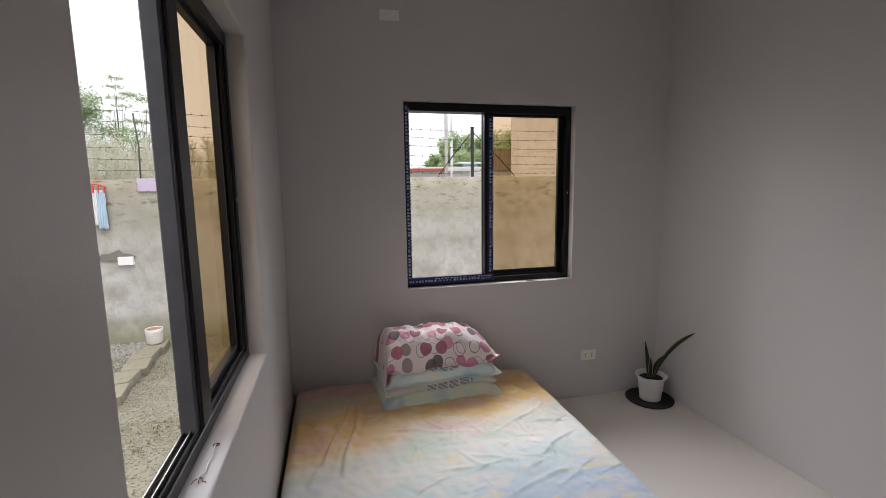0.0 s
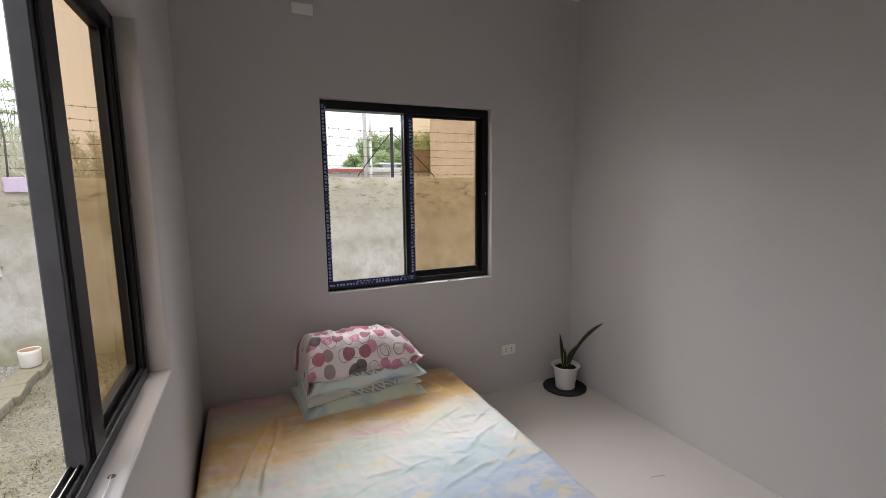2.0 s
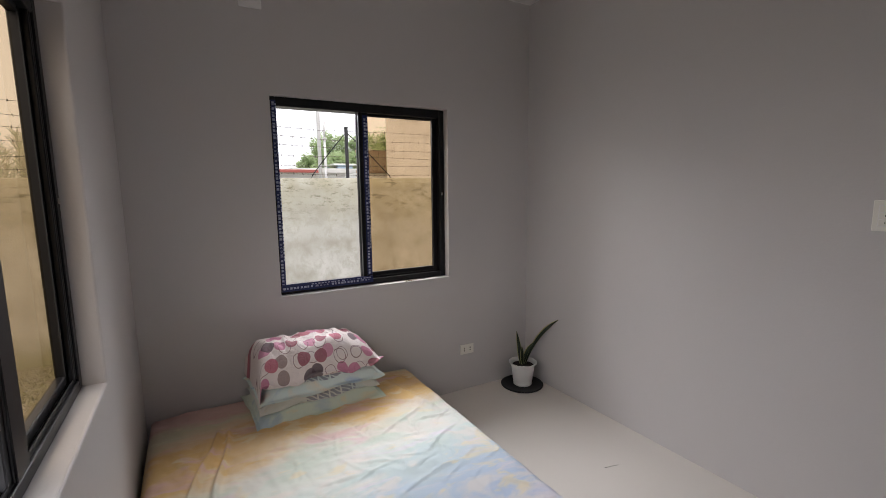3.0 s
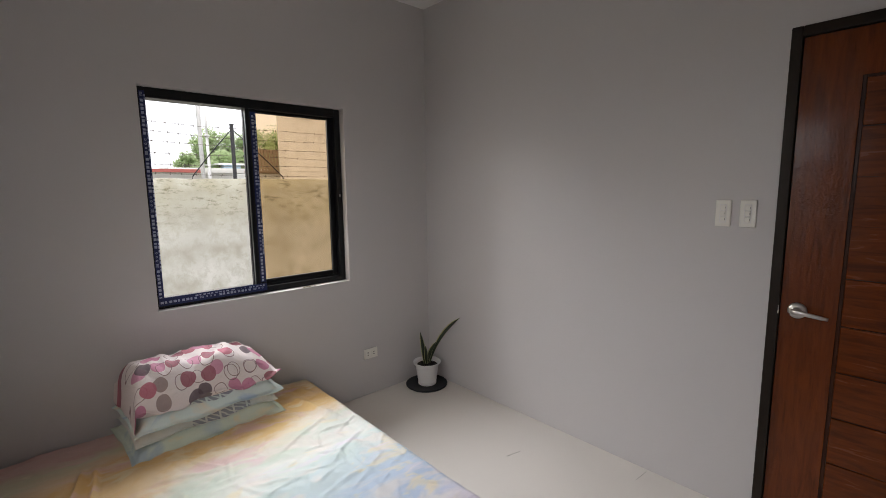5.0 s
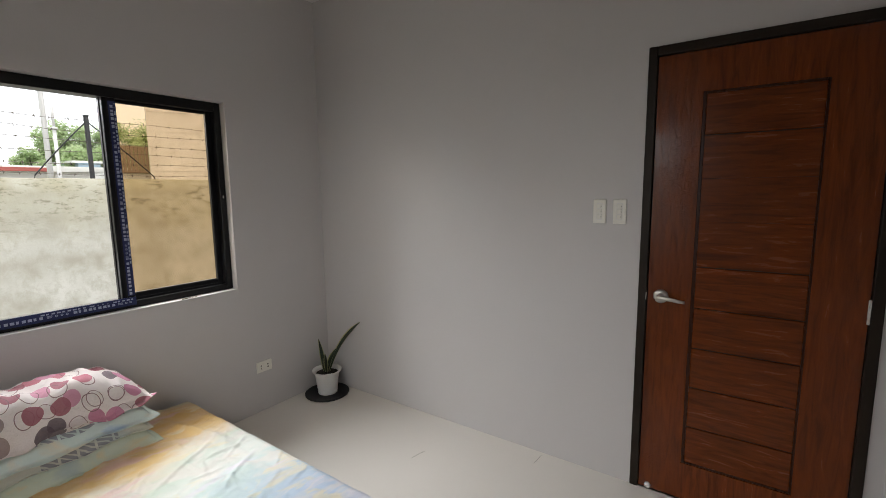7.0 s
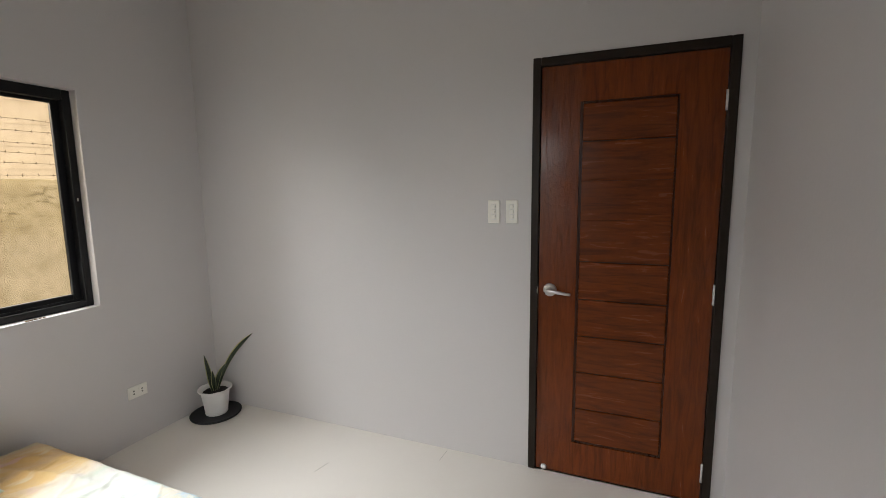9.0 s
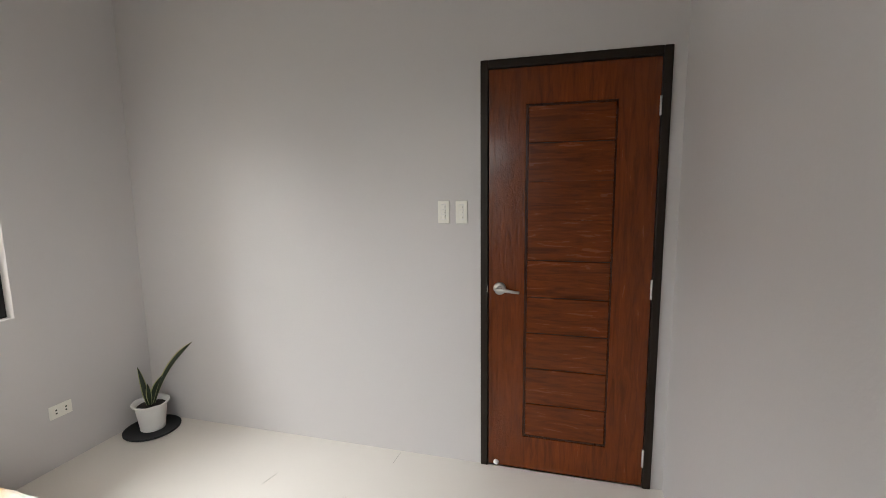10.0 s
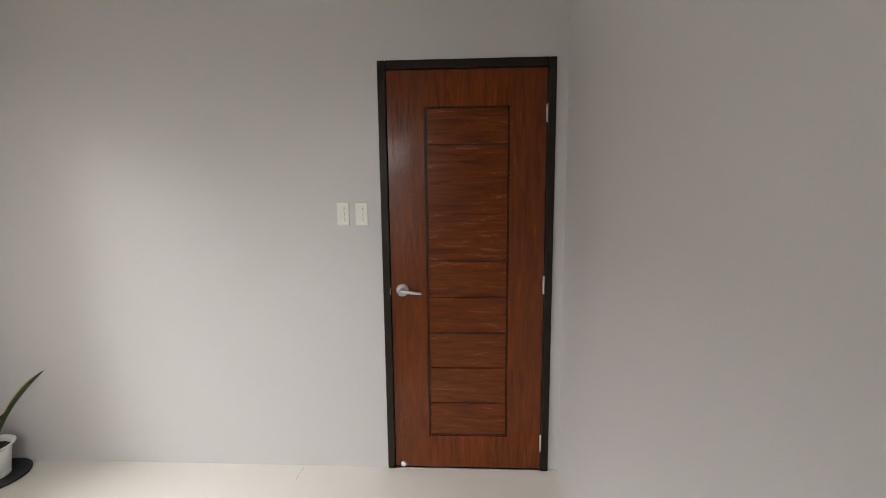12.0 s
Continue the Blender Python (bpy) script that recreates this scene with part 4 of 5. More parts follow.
# ---- plant in the corner ----
def potted_plant():
    cx, cy = 2.190, 2.770
    tray = part("saucer", lathe([(0.0, 0.0), (0.151, 0.0), (0.159, 0.005), (0.161, 0.013), (0.157, 0.016), (0.150, 0.012), (0.0, 0.011)], (2.190, 2.777, 0.0005), 64, close=False), M_TRAY, None, "flat round black saucer on the floor", True, loc=(2.192, 2.778, 0.0))
    tagged(tray, "", "saucer")
    z0 = 0.0125
    root = thing("potted_plant", (cx, cy, z0), "snake plant with yellow-edged leaves in a white plastic pot", "plant")
    pot = [(0.0, 0.0), (0.066, 0.0), (0.070, 0.004), (0.0715, 0.022), (0.069, 0.026), (0.072, 0.030), (0.088, 0.150), (0.091, 0.158), (0.103, 0.166), (0.107, 0.172), (0.106, 0.178),
           (0.100, 0.178), (0.090, 0.170), (0.085, 0.158), (0.083, 0.140), (0.0, 0.135)]
    bm = lathe(pot, (cx, cy, z0), 64, close=False)
    for v in bm.verts:                 # the flared lip waves a little
        dz = v.co.z - z0
        if dz > 0.16:
            a = math.atan2(v.co.y - cy, v.co.x - cx)
            v.co.z += 0.0014 * math.sin(8 * a)
    part("pot", bm, M_WHITE, root, "white plastic flowerpot with a flared lip", True)
    soil = lathe([(0.084, 0.0), (0.07, 0.006), (0.04, 0.010), (0.0, 0.012)], (cx, cy, z0 + 0.148), 40, close=False)
    for v in soil.verts:
        v.co.z += 0.006 * noise.noise(v.co * 60)
    part("soil", soil, M_SOIL, root, "dark potting soil", True)
    blades = [((cx + 0.012, cy - 0.012), (2.318, 2.535, 0.556), 0.038, 0.022, 0.76), ((cx - 0.018, cy + 0.004), (2.118, 2.760, 0.446), 0.034, 0.006, 0.36),
              ((cx - 0.002, cy - 0.006), (2.226, 2.690, 0.360), 0.036, 0.012, 0.45), ((cx - 0.012, cy - 0.010), (2.150, 2.735, 0.330), 0.030, 0.004, 0.4)]
    for (bx, by), tip, width, bow, belly in blades:
        lb = bmesh.new()
        uvl = lb.loops.layers.uv.new("UVMap")
        base, tip = Vector((bx, by, z0 + 0.150)), Vector(tip)
        steps, across = 22, 6
        axis = (tip - base)
        flat_side = Vector((0.76, -0.65, 0.0))
        flat_side = (flat_side - axis * (flat_side.dot(axis) / axis.length_squared)).normalized()
        sets = []
        for back in (0, 1):
            rows = []
            for k in range(steps + 1):
                t = k / steps
                p = base + axis * t
                p += Vector((axis.x, axis.y, 0)) * (-0.5 * t * (1 - t)) + Vector((0, 0, abs(bow) * math.sin(math.pi * t)))
                twist = Matrix.Rotation(0.35 * t, 3, axis.normalized())
                side = twist @ flat_side
                w = width * ((0.22 + 0.78 * math.sin(0.5 * math.pi * t / belly)) if t < belly else max(0.0, math.cos(0.5 * math.pi * (t - belly) / (1 - belly))) ** 0.8) + 0.0008
                norm = axis.cross(side).normalized()
                row = []
                for i in range(across + 1):
                    u = i / across
                    cup = 0.20 * w * (abs(2 * u - 1) ** 2)
                    th = 0.0016 * (1 - abs(2 * u - 1)) * (1 if back else -1)
                    row.append((lb.verts.new(p + side * (u - 0.5) * w + norm * (cup + th)), (u, t)))
                rows.append(row)
            sets.append(rows)
        for back, rows in enumerate(sets):
            for k in range(steps):
                for i in range(across):
                    q = [rows[k][i], rows[k][i + 1], rows[k + 1][i + 1], rows[k + 1][i]]
                    if back:
                        q.reverse()
                    f = lb.faces.new([p[0] for p in q])
                    for lp, p in zip(f.loops, q):
                        lp[uvl].uv = p[1]
        bmesh.ops.remove_doubles(lb, verts=lb.verts, dist=1e-5)
        part("leaf", lb, M_LEAF, root, "", True)


potted_plant()


# ---- electrical plates ----
def outlet():
    root = thing("wall_outlet", (1.790, YN, 0.274), "ivory double power outlet set low on the wall", "outlet")
    part("cover_plate", box(1.733, 1.849, YN - 0.008, YN - 0.0003, 0.276, 0.350, 0.003, 2), M_IVORY, root)
    for cx in (1.766, 1.816):
        face = part("socket", box(cx - 0.021, cx + 0.021, YN - 0.0095, YN - 0.007, 0.292, 0.334, 0.001), M_IVORY, root)
        for dz in (-0.009, 0.009):
            part("slot", box(cx - 0.0040, cx + 0.0040, YN - 0.0102, YN - 0.0092, 0.313 + dz - 0.0042, 0.313 + dz + 0.0042), M_SLOT, face)


def light_switch(y0, y1):
    c = (y0 + y1) / 2
    root = thing("light_switch", (XE, c, 1.325), "ivory wall plate with three rocker switches beside the door", "switch", "switches beside the door")
    part("cover_plate", box(XE - 0.009, XE - 0.0003, y0, y1, 1.325, 1.443, 0.003, 2), M_IVORY, root)
    for k in range(3):
        z = 1.358 + k * 0.026
        r = box(XE - 0.0125, XE - 0.008, c - 0.011, c + 0.011, z - 0.0118, z + 0.0118, 0.0015, 2)
        for v in r.verts:
            if v.co.x < XE - 0.010:
                v.co.x -= 0.0022 * (v.co.z - z) / 0.0118
        rk = part("rocker", r, M_IVORY, root)
        part("indicator", box(XE - 0.0131, XE - 0.012, c - 0.009, c - 0.0075, z - 0.004, z + 0.004), M_SLOT, rk)
    part("inset", box(XE - 0.0096, XE - 0.0085, c - 0.0135, c + 0.0135, 1.343, 1.425, 0.0004), M_WHITE, root)


outlet()
light_switch(0.839, 0.901)
light_switch(0.744, 0.806)

cover = thing("blank_wall_plate", (0.424, YN, 2.480), "white blank junction cover high on the wall", "wall plate")
part("cover_plate", box(0.366, 0.482, YN - 0.012, YN - 0.0003, 2.480, 2.540, 0.004, 2), M_WHITE, cover)
for cx in (0.378, 0.470):
    part("screw", lathe([(0.0, 0), (0.003, 0), (0.003, 0.001), (0, 0.001)], (cx, YN - 0.0125, 2.509), 12, close=False), M_STEEL, cover)

# ---- small things on the sills and the floor ----
HX, HY = -0.265, 1.381
wire = thing("loose_wire", (-0.262, 1.36, W_WIN[2]), "thin pale wire coming out of a hole in the window sill", "wire")
part("hole", lathe([(0.0, 0.0003), (0.0085, 0.0003), (0.0085, 0.0012), (0.006, 0.0016), (0.0, 0.0010)], (HX, HY, W_WIN[2]), 18, close=False), M_RESIN, wire, "brown-edged round hole")
part("strand", tube([(HX, HY, W_WIN[2] + 0.001), (HX + 0.003, HY - 0.020, W_WIN[2] + 0.012), (HX + 0.005, HY - 0.055, W_WIN[2] + 0.008), (HX + 0.002, HY - 0.095, W_WIN[2] + 0.004), (HX + 0.006, HY - 0.125, W_WIN[2] + 0.004),
                     (HX - 0.008, HY - 0.140, W_WIN[2] + 0.004), (HX + 0.004, HY - 0.155, W_WIN[2] + 0.003)], 0.0016, 6), M_IVORY, wire, "", True)
for k in range(3):                         # the frayed end
    part("frayed_end", tube([(HX + 0.002 * k, HY - 0.140, W_WIN[2] + 0.003), (HX - 0.010 + 0.009 * k, HY - 0.152 - 0.004 * k, W_WIN[2] + 0.006), (HX - 0.016 + 0.016 * k, HY - 0.160, W_WIN[2] + 0.002)], 0.0011, 5), M_RESIN, wire, "", True)
lump = bmesh.new()
for k in range(5):
    o = bmesh.new()
    bmesh.ops.create_icosphere(o, subdivisions=1, radius=0.008 - 0.0008 * k)
    bmesh.ops.transform(o, matrix=Matrix.Translation((1.315 + 0.018 * k, YN + 0.010, N_WIN[2] + 0.002 + 0.001 * (k % 2))) @ Matrix.Diagonal((1.3, 1, 0.55, 1)), verts=o.verts)
    join(lump, o)
tagged(part("sealant_blob", lump, M_RESIN, None, "dried brown sealant blob on the window sill", True, loc=(1.35, YN + 0.01, N_WIN[2])), "", "sealant")
for (xa, ya, xb, yb) in ((1.904, 1.738, 1.995, 1.716), (2.236, 1.146, 2.335, 1.140)):
    sc = tube([(xa, ya, 0.0012), ((xa + xb) / 2 + 0.006, (ya + yb) / 2, 0.0012), (xb, yb, 0.0012)], 0.0009, 5)
    tagged(part("thread", sc, M_THREAD, None, "fine grey thread lying on the cream floor", loc=(xa, ya, 0.001)), "", "thread", "threads on the floor")


# ---- outside: yard ----
def ground_sheet():
    bm = bmesh.new()
    hole = (XW - T + 0.02, XE + T - 0.02, YS - T + 0.02, YN + T - 0.02)
    xs = [-400, -60, -12, -6, hole[0], hole[1], 6, 20, 60, 400]
    ys = [-400, -60, -12, hole[2], hole[3], 5, 9, 20, 80, 400]
    g = [[bm.verts.new((x, y, GROUND)) for x in xs] for y in ys]
    for j in range(len(ys) - 1):
        for i in range(len(xs) - 1):
            if not (xs[i] == hole[0] and ys[j] == hole[2]):
                bm.faces.new((g[j][i], g[j][i + 1], g[j + 1][i + 1], g[j + 1][i]))
    return bm


structure("ground", ground_sheet(), M_GROUND, "stony bare yard soil with sparse grass", "ground")


def boundary_wall():
    """Plastered block wall with a slightly uneven top edge and face."""
    bm = bmesh.new()
    n, m2, x0, x1 = 150, 12, -16.0, 14.0
    rows = []
    prof = [(0.0, 0.0)] + [(0.0, k / m2) for k in range(1, m2)] + [(0.0, 0.994), (0.012, 1.0), (0.128, 1.0), (0.14, 0.994), (0.14, 0.0)]
    for i in range(n + 1):
        x = x0 + (x1 - x0) * i / n
        row = []
        for d, q in prof:
            z = GROUND - 0.05 + (FENCE_Z - GROUND + 0.05) * q
            y = FENCE_Y + d + 0.010 * noise.noise(Vector((x * 1.4, z * 2.0, d * 9)))
            row.append(bm.verts.new((x, y, z + (0.005 * noise.noise(Vector((x * 4.0, 0, 5))) if q > 0.99 else 0))))
        rows.append(row)
    for a, b2 in zip(rows, rows[1:]):
        for k in range(len(prof) - 1):
            bm.faces.new((a[k], b2[k], b2[k + 1], a[k + 1]))
    for row in (rows[0], rows[-1]):
        bm.faces.new(row)
    bmesh.ops.recalc_face_normals(bm, faces=bm.faces)
    return bm


tagged(part("boundary_wall", boundary_wall(), M_FENCE, None, "weathered grey plastered boundary wall with dark stains", True, loc=(0, FENCE_Y, GROUND)), "", "boundary wall", kind="structure")

rng = random.Random(11)


def scatter(name, count, area, make, material, label, category, soft=0.35):
    """One object of many small bits, of kind stuff; it thins out over soft metres at its rim."""
    verts, faces = [], []
    for _ in range(count):
        x, y = rng.uniform(area[0], area[1]) + rng.gauss(0, soft), rng.uniform(area[2], area[3]) + rng.gauss(0, soft)
        if y > FENCE_Y - 0.02:
            y = 2 * FENCE_Y - 0.04 - y
        make(verts, faces, x, y)
    me = bpy.data.meshes.new(name)
    me.from_pydata(verts, [], faces)
    me.materials.append(material)
    return tagged(new(name, me), label, category, kind="stuff")


def pebble(verts, faces, x, y):
    r = rng.uniform(0.003, 0.010) * (1.7 if rng.random() < 0.06 else 1)
    a, b2 = rng.uniform(0, 6.28), rng.uniform(0.6, 1.0)
    k = len(verts)
    for i in range(5):
        t = a + i * 1.2566
        verts.append((x + r * math.cos(t) * rng.uniform(0.8, 1.2), y + r * b2 * math.sin(t) * rng.uniform(0.8, 1.2), GROUND - 0.002))
    for i in range(5):
        t = a + i * 1.2566
        verts.append((x + 0.6 * r * math.cos(t), y + 0.6 * r * b2 * math.sin(t), GROUND + r * rng.uniform(0.5, 0.8)))
    for i in range(5):
        j = (i + 1) % 5
        faces.append((k + i, k + j, k + 5 + j, k + 5 + i))
    faces.append(tuple(k + 5 + i for i in range(5)))


def blade(verts, faces, x, y):
    if noise.noise(Vector((x * 1.3, y * 1.3, 4.0))) < 0.05:
        return
    for _ in range(4):
        h, a = rng.uniform(0.012, 0.040), rng.uniform(0, 6.28)
        px, py = x + rng.uniform(-0.02, 0.02), y + rng.uniform(-0.02, 0.02)
        k = len(verts)
        w = 0.0028
        verts.extend([(px - w * math.sin(a), py + w * math.cos(a), GROUND), (px + w * math.sin(a), py - w * math.cos(a), GROUND),
                      (px + h * 0.6 * math.cos(a), py + h * 0.6 * math.sin(a), GROUND + h)])
        faces.append((k, k + 1, k + 2))


scatter("gravel", 42000, (-3.4, -0.3, 1.6, FENCE_Y - 0.02), pebble, M_PEBBLE, "grey gravel strewn over the yard soil", "gravel")
scatter("pale_gravel", 9000, (-3.2, -1.96, 4.5, FENCE_Y - 0.03), pebble, M_CHIP, "pale grey crushed stone along the boundary wall", "gravel", 0.06)
scatter("grass", 9000, (-3.6, 1.0, 3.2, FENCE_Y - 0.02), blade, M_GRASS, "sparse yellow-green yard grass", "grass")


def hollow_block(x, y, turn, tilt):
    root = thing("paving_block", (x, y, GROUND), "mossy concrete hollow block laid flat as edging", "paving block", "blocks edging the yard path")
    bm = box(-0.103, 0.103, -0.146, 0.146, 0.0, 0.085, 0.008, 2)
    for v in bm.verts:
        v.co += Vector((0, 0, 0.006)) * noise.noise(v.co * 9 + Vector((x, y, 0)))
    bmesh.ops.transform(bm, matrix=Matrix.Translation((x, y, GROUND)) @ Matrix.Rotation(radians(turn), 4, "Z") @ Matrix.Rotation(radians(tilt), 4, "Y"), verts=bm.verts)
    part("block", bm, M_BLOCK, root)
    for k in (-0.092, 0.0, 0.092):          # dark plates on the side paint the shade of the hollow ends
        h = box(0.1025, 0.1055, k - 0.030, k + 0.030, 0.020, 0.064, 0.001)
        bmesh.ops.transform(h, matrix=Matrix.Translation((x, y, GROUND)) @ Matrix.Rotation(radians(turn), 4, "Z") @ Matrix.Rotation(radians(tilt), 4, "Y"), verts=h.verts)
        part("cavity_shade", h, M_CAVITY_SHADE, root)


for k in range(5):
    hollow_block(-1.815 - 0.015 * k + (0.012, -0.008, 0.010, -0.012, 0.006)[k], 4.275 + 0.302 * k, 4 + (5, -4, 6, -3, 4)[k], (2.4, -2, 2.2, -1.5, 1.0)[k])

planter = thing("flower_pot", (-1.880, 5.50, GROUND + 0.085), "white-painted clay flowerpot standing on the edging block", "flowerpot")
part("pot", lathe([(0.0, 0), (0.060, 0), (0.071, 0.005), (0.077, 0.018), (0.084, 0.13), (0.086, 0.162), (0.082, 0.166), (0.077, 0.160)], (-1.880, 5.50, GROUND + 0.087), 40, close=False), M_POT, planter, "white painted outer face", True)
part("lining", lathe([(0.077, 0.160), (0.074, 0.12), (0.062, 0.06), (0.0, 0.055)], (-1.880, 5.50, GROUND + 0.087), 40, close=False), M_TERRA, planter, "bare terracotta inside", True)


# ---- outside: things on the boundary wall ----
def hanging_cloth(name, x0, x1, z_top, z_bot, y, material, parent=None, label="", wave=0.012, seed=0.0):
    bm = bmesh.new()
    nx, nz = 18, 16
    rows = []
    for j in range(nz + 1):
        q = j / nz
        rows.append([bm.verts.new((x0 + (x1 - x0) * i / nx + 0.012 * noise.noise(Vector((i * 0.4, q * 3, seed))), y - 0.010 - wave * (0.5 + 0.5 * math.sin(i * 1.25 + seed + 1.5 * q)) * (0.3 + 0.7 * q),
                                   z_top + (z_bot - z_top) * q + 0.010 * noise.noise(Vector((i * 0.5, seed, 1))) * q)) for i in range(nx + 1)])
    for a, b2 in zip(rows, rows[1:]):
        for i in range(nx):
            bm.faces.new((a[i], a[i + 1], b2[i + 1], b2[i]))
    ob = part(name, bm, material, parent, label, True, loc=None if parent else ((x0 + x1) / 2, y, z_bot))
    sol = ob.modifiers.new("thickness", "SOLIDIFY")
    sol.thickness = 0.004
    return ob


towel = hanging_cloth("towel", -2.03, -1.76, FENCE_Z + 0.008, 1.520, FENCE_Y - 0.004, M_CLOTH_P, None, "lavender towel draped over the boundary wall", 0.010, 2.0)
tagged(towel, "", "towel")
rack = thing("clothes_hanger", (-2.43, FENCE_Y - 0.03, 1.10), "coral hanger with pale blue and white washing on the wall", "laundry")
part("hanger", tube([(-2.54, FENCE_Y - 0.03, 1.575), (-2.50, FENCE_Y - 0.04, 1.600), (-2.43, FENCE_Y - 0.04, 1.612), (-2.36, FENCE_Y - 0.04, 1.595), (-2.325, FENCE_Y - 0.03, 1.565)], 0.008, 8), M_CORAL, rack, "coral plastic hanger", True)
part("hook", tube([(-2.43, FENCE_Y - 0.04, 1.612), (-2.43, FENCE_Y - 0.035, 1.65), (-2.42, FENCE_Y - 0.01, 1.672), (-2.42, FENCE_Y + 0.03, 1.668)], 0.004, 6), M_CORAL, rack, "", True)
for k in range(4):
    x = -2.50 + 0.052 * k
    part("peg", box(x - 0.008, x + 0.008, FENCE_Y - 0.052, FENCE_Y - 0.028, 1.515, 1.595, 0.003), M_CORAL, rack, "coral clothes peg")
hanging_cloth("washing", -2.52, -2.415, 1.545, 1.16, FENCE_Y - 0.022, M_CLOTH_W, rack, "white cloth", 0.02, 1.0)
hanging_cloth("washing", -2.425, -2.335, 1.545, 1.115, FENCE_Y - 0.026, M_CLOTH_B, rack, "pale blue cloth", 0.02, 4.0)

plate = thing("outdoor_box", (-2.215, FENCE_Y, 0.705), "white electrical box on a dark cement patch", "junction box")
part("cover", box(-2.290, -2.140, FENCE_Y - 0.045, FENCE_Y + 0.01, 0.706, 0.800, 0.006, 2), M_WHITE, plate)
smear = bmesh.new()
sr = random.Random(5)
ring = []
for k in range(72):                        # one trowelled patch with a ragged edge, humped over the box
    a = 2 * math.pi * k / 72
    rag = 1.0 + 0.22 * noise.noise(Vector((3 * math.cos(a), 3 * math.sin(a), 1.0))) + 0.10 * sr.uniform(-1, 1)
    hump = 0.045 * math.exp(-((math.cos(a) - 0.25) / 0.3) ** 2) if math.sin(a) > 0 else 0.0
    ring.append(smear.verts.new((-2.33 + 0.205 * rag * math.cos(a), FENCE_Y - 0.0145, 0.795 + 0.042 * rag * math.sin(a) + hump)))
smear.faces.new(list(reversed(ring)))
part("cement_patch", smear, M_PATCH, plate, "dark trowelled cement smear")


# ---- outside: barbed wire ----
def barbed_wire():
    root = thing("barbed_wire_fence", (0, FENCE_Y + 0.07, FENCE_Z), "rusty barbed-wire strands on steel posts above the boundary wall", "barbed wire")
    yw = FENCE_Y + 0.07
    for k in range(6):
        pts, barbs = [], bmesh.new()
        for i in range(241):
            x = -8.0 + 16.0 * i / 240
            tilt = 0.16 * max(0.0, min(1.0, (1.6 - x) / 3.7)) * (0.3 + 0.7 * k / 5)
            z = 1.700 + 0.110 * k + tilt + 0.010 * math.sin(x * 2.1 + k * 1.7) + 0.006 * noise.noise(Vector((x * 5, k * 3.0, 0)))
            pts.append((x, yw + 0.006 * noise.noise(Vector((x * 4, 0, k))), z))
        strand = part("strand", tube(pts, 0.0021, 5), M_RUST, root)
        br = random.Random(40 + k)
        for i in range(4, 238, 2):
            p = Vector(pts[i]) + Vector((br.uniform(-0.02, 0.02), 0, 0))
            for s in (1, -1):
                d = Vector((br.uniform(-0.5, 0.5), br.uniform(-0.6, 0.6), s)).normalized() * 0.016
                tube([p - d * 0.6, p + d], 0.0022, 4, barbs)
            tube([p - Vector((0.009, 0, 0)), p + Vector((0.009, 0, 0))], 0.0038, 5, barbs)
        tagged(part("barbing", barbs, M_RUST, strand), kind="stuff")
    # angle-iron post with two bent braces
    post = part("post", box(1.868, 1.904, yw - 0.018, yw + 0.018, FENCE_Z - 0.02, 2.295, 0.004), M_POST, root, "dark square steel post")
    part("cap", box(1.865, 1.907, yw - 0.021, yw + 0.021, 2.285, 2.303, 0.003), M_POST, post)
    for xb, bend in ((1.425, -1), (2.465, 1)):
        pts = [Vector((1.887, yw, 2.24)).lerp(Vector((xb, yw - 0.02, FENCE_Z + 0.03)), t) + Vector((0, 0, 0.012 * math.sin(math.pi * t))) for t in [i / 12 for i in range(13)]]
        pts.append(Vector((xb + 0.012 * bend, yw - 0.02, FENCE_Z - 0.01)))
        part("brace", tube(pts, 0.0062, 6), M_POST, root, "", True)
    for x, h in ((-2.02, 2.38), (-4.6, 2.4), (4.8, 2.35)):
        part("post", tube([(x, yw, FENCE_Z - 0.02), (x + 0.015, yw, (h + FENCE_Z) / 2), (x - 0.01, yw, h)], 0.009, 7), M_RUST, root, "thin rusty steel rod", True)


barbed_wire()


# ---- outside: neighbours ----
def neighbour_house():
    root = thing("neighbour_house", (3.925, 9.55, GROUND), "tall beige rendered house standing behind the boundary wall", "house")
    spin = Matrix.Translation((3.925, 9.55, 0)) @ Matrix.Rotation(radians(-25), 4, "Z")

    def placed(bm):
        bmesh.ops.transform(bm, matrix=spin, verts=bm.verts)
        return bm

    part("wall", placed(box(0, 5.6, 0, 6, GROUND, 7.2, 0.01)), M_HOUSE, root, "beige rendered wall with rain stains")
    part("roof", placed(box(-0.25, 5.8, -0.25, 6.3, 7.2, 7.34, 0.02)), M_RED, root)
    for i in range(10):                   # level casting joints stand a little proud
        part("joint", placed(box(0.002, 5.5, -0.006, 0.004, 1.55 + 0.36 * i, 1.562 + 0.36 * i)), M_HOUSE, root)


def balcony():
    root = thing("slatted_balcony", (4.6, 12.1, GROUND), "brown slatted wooden balcony front beside the beige house", "balcony")
    part("deck", box(4.05, 5.6, 12.0, 13.0, GROUND, 1.95, 0.01), M_PALE, root, "pale plinth")
    part("rail", box(4.05, 5.6, 11.95, 12.03, 2.48, 2.56, 0.005), M_SLAT, root)
    part("rail", box(4.05, 5.6, 11.95, 12.03, 1.955, 2.02, 0.005), M_SLAT, root)
    for i in range(20):
        x = 4.07 + 0.0765 * i
        part("slat", box(x, x + 0.062, 11.925, 11.948, 1.97, 2.55, 0.003), M_SLAT, root)


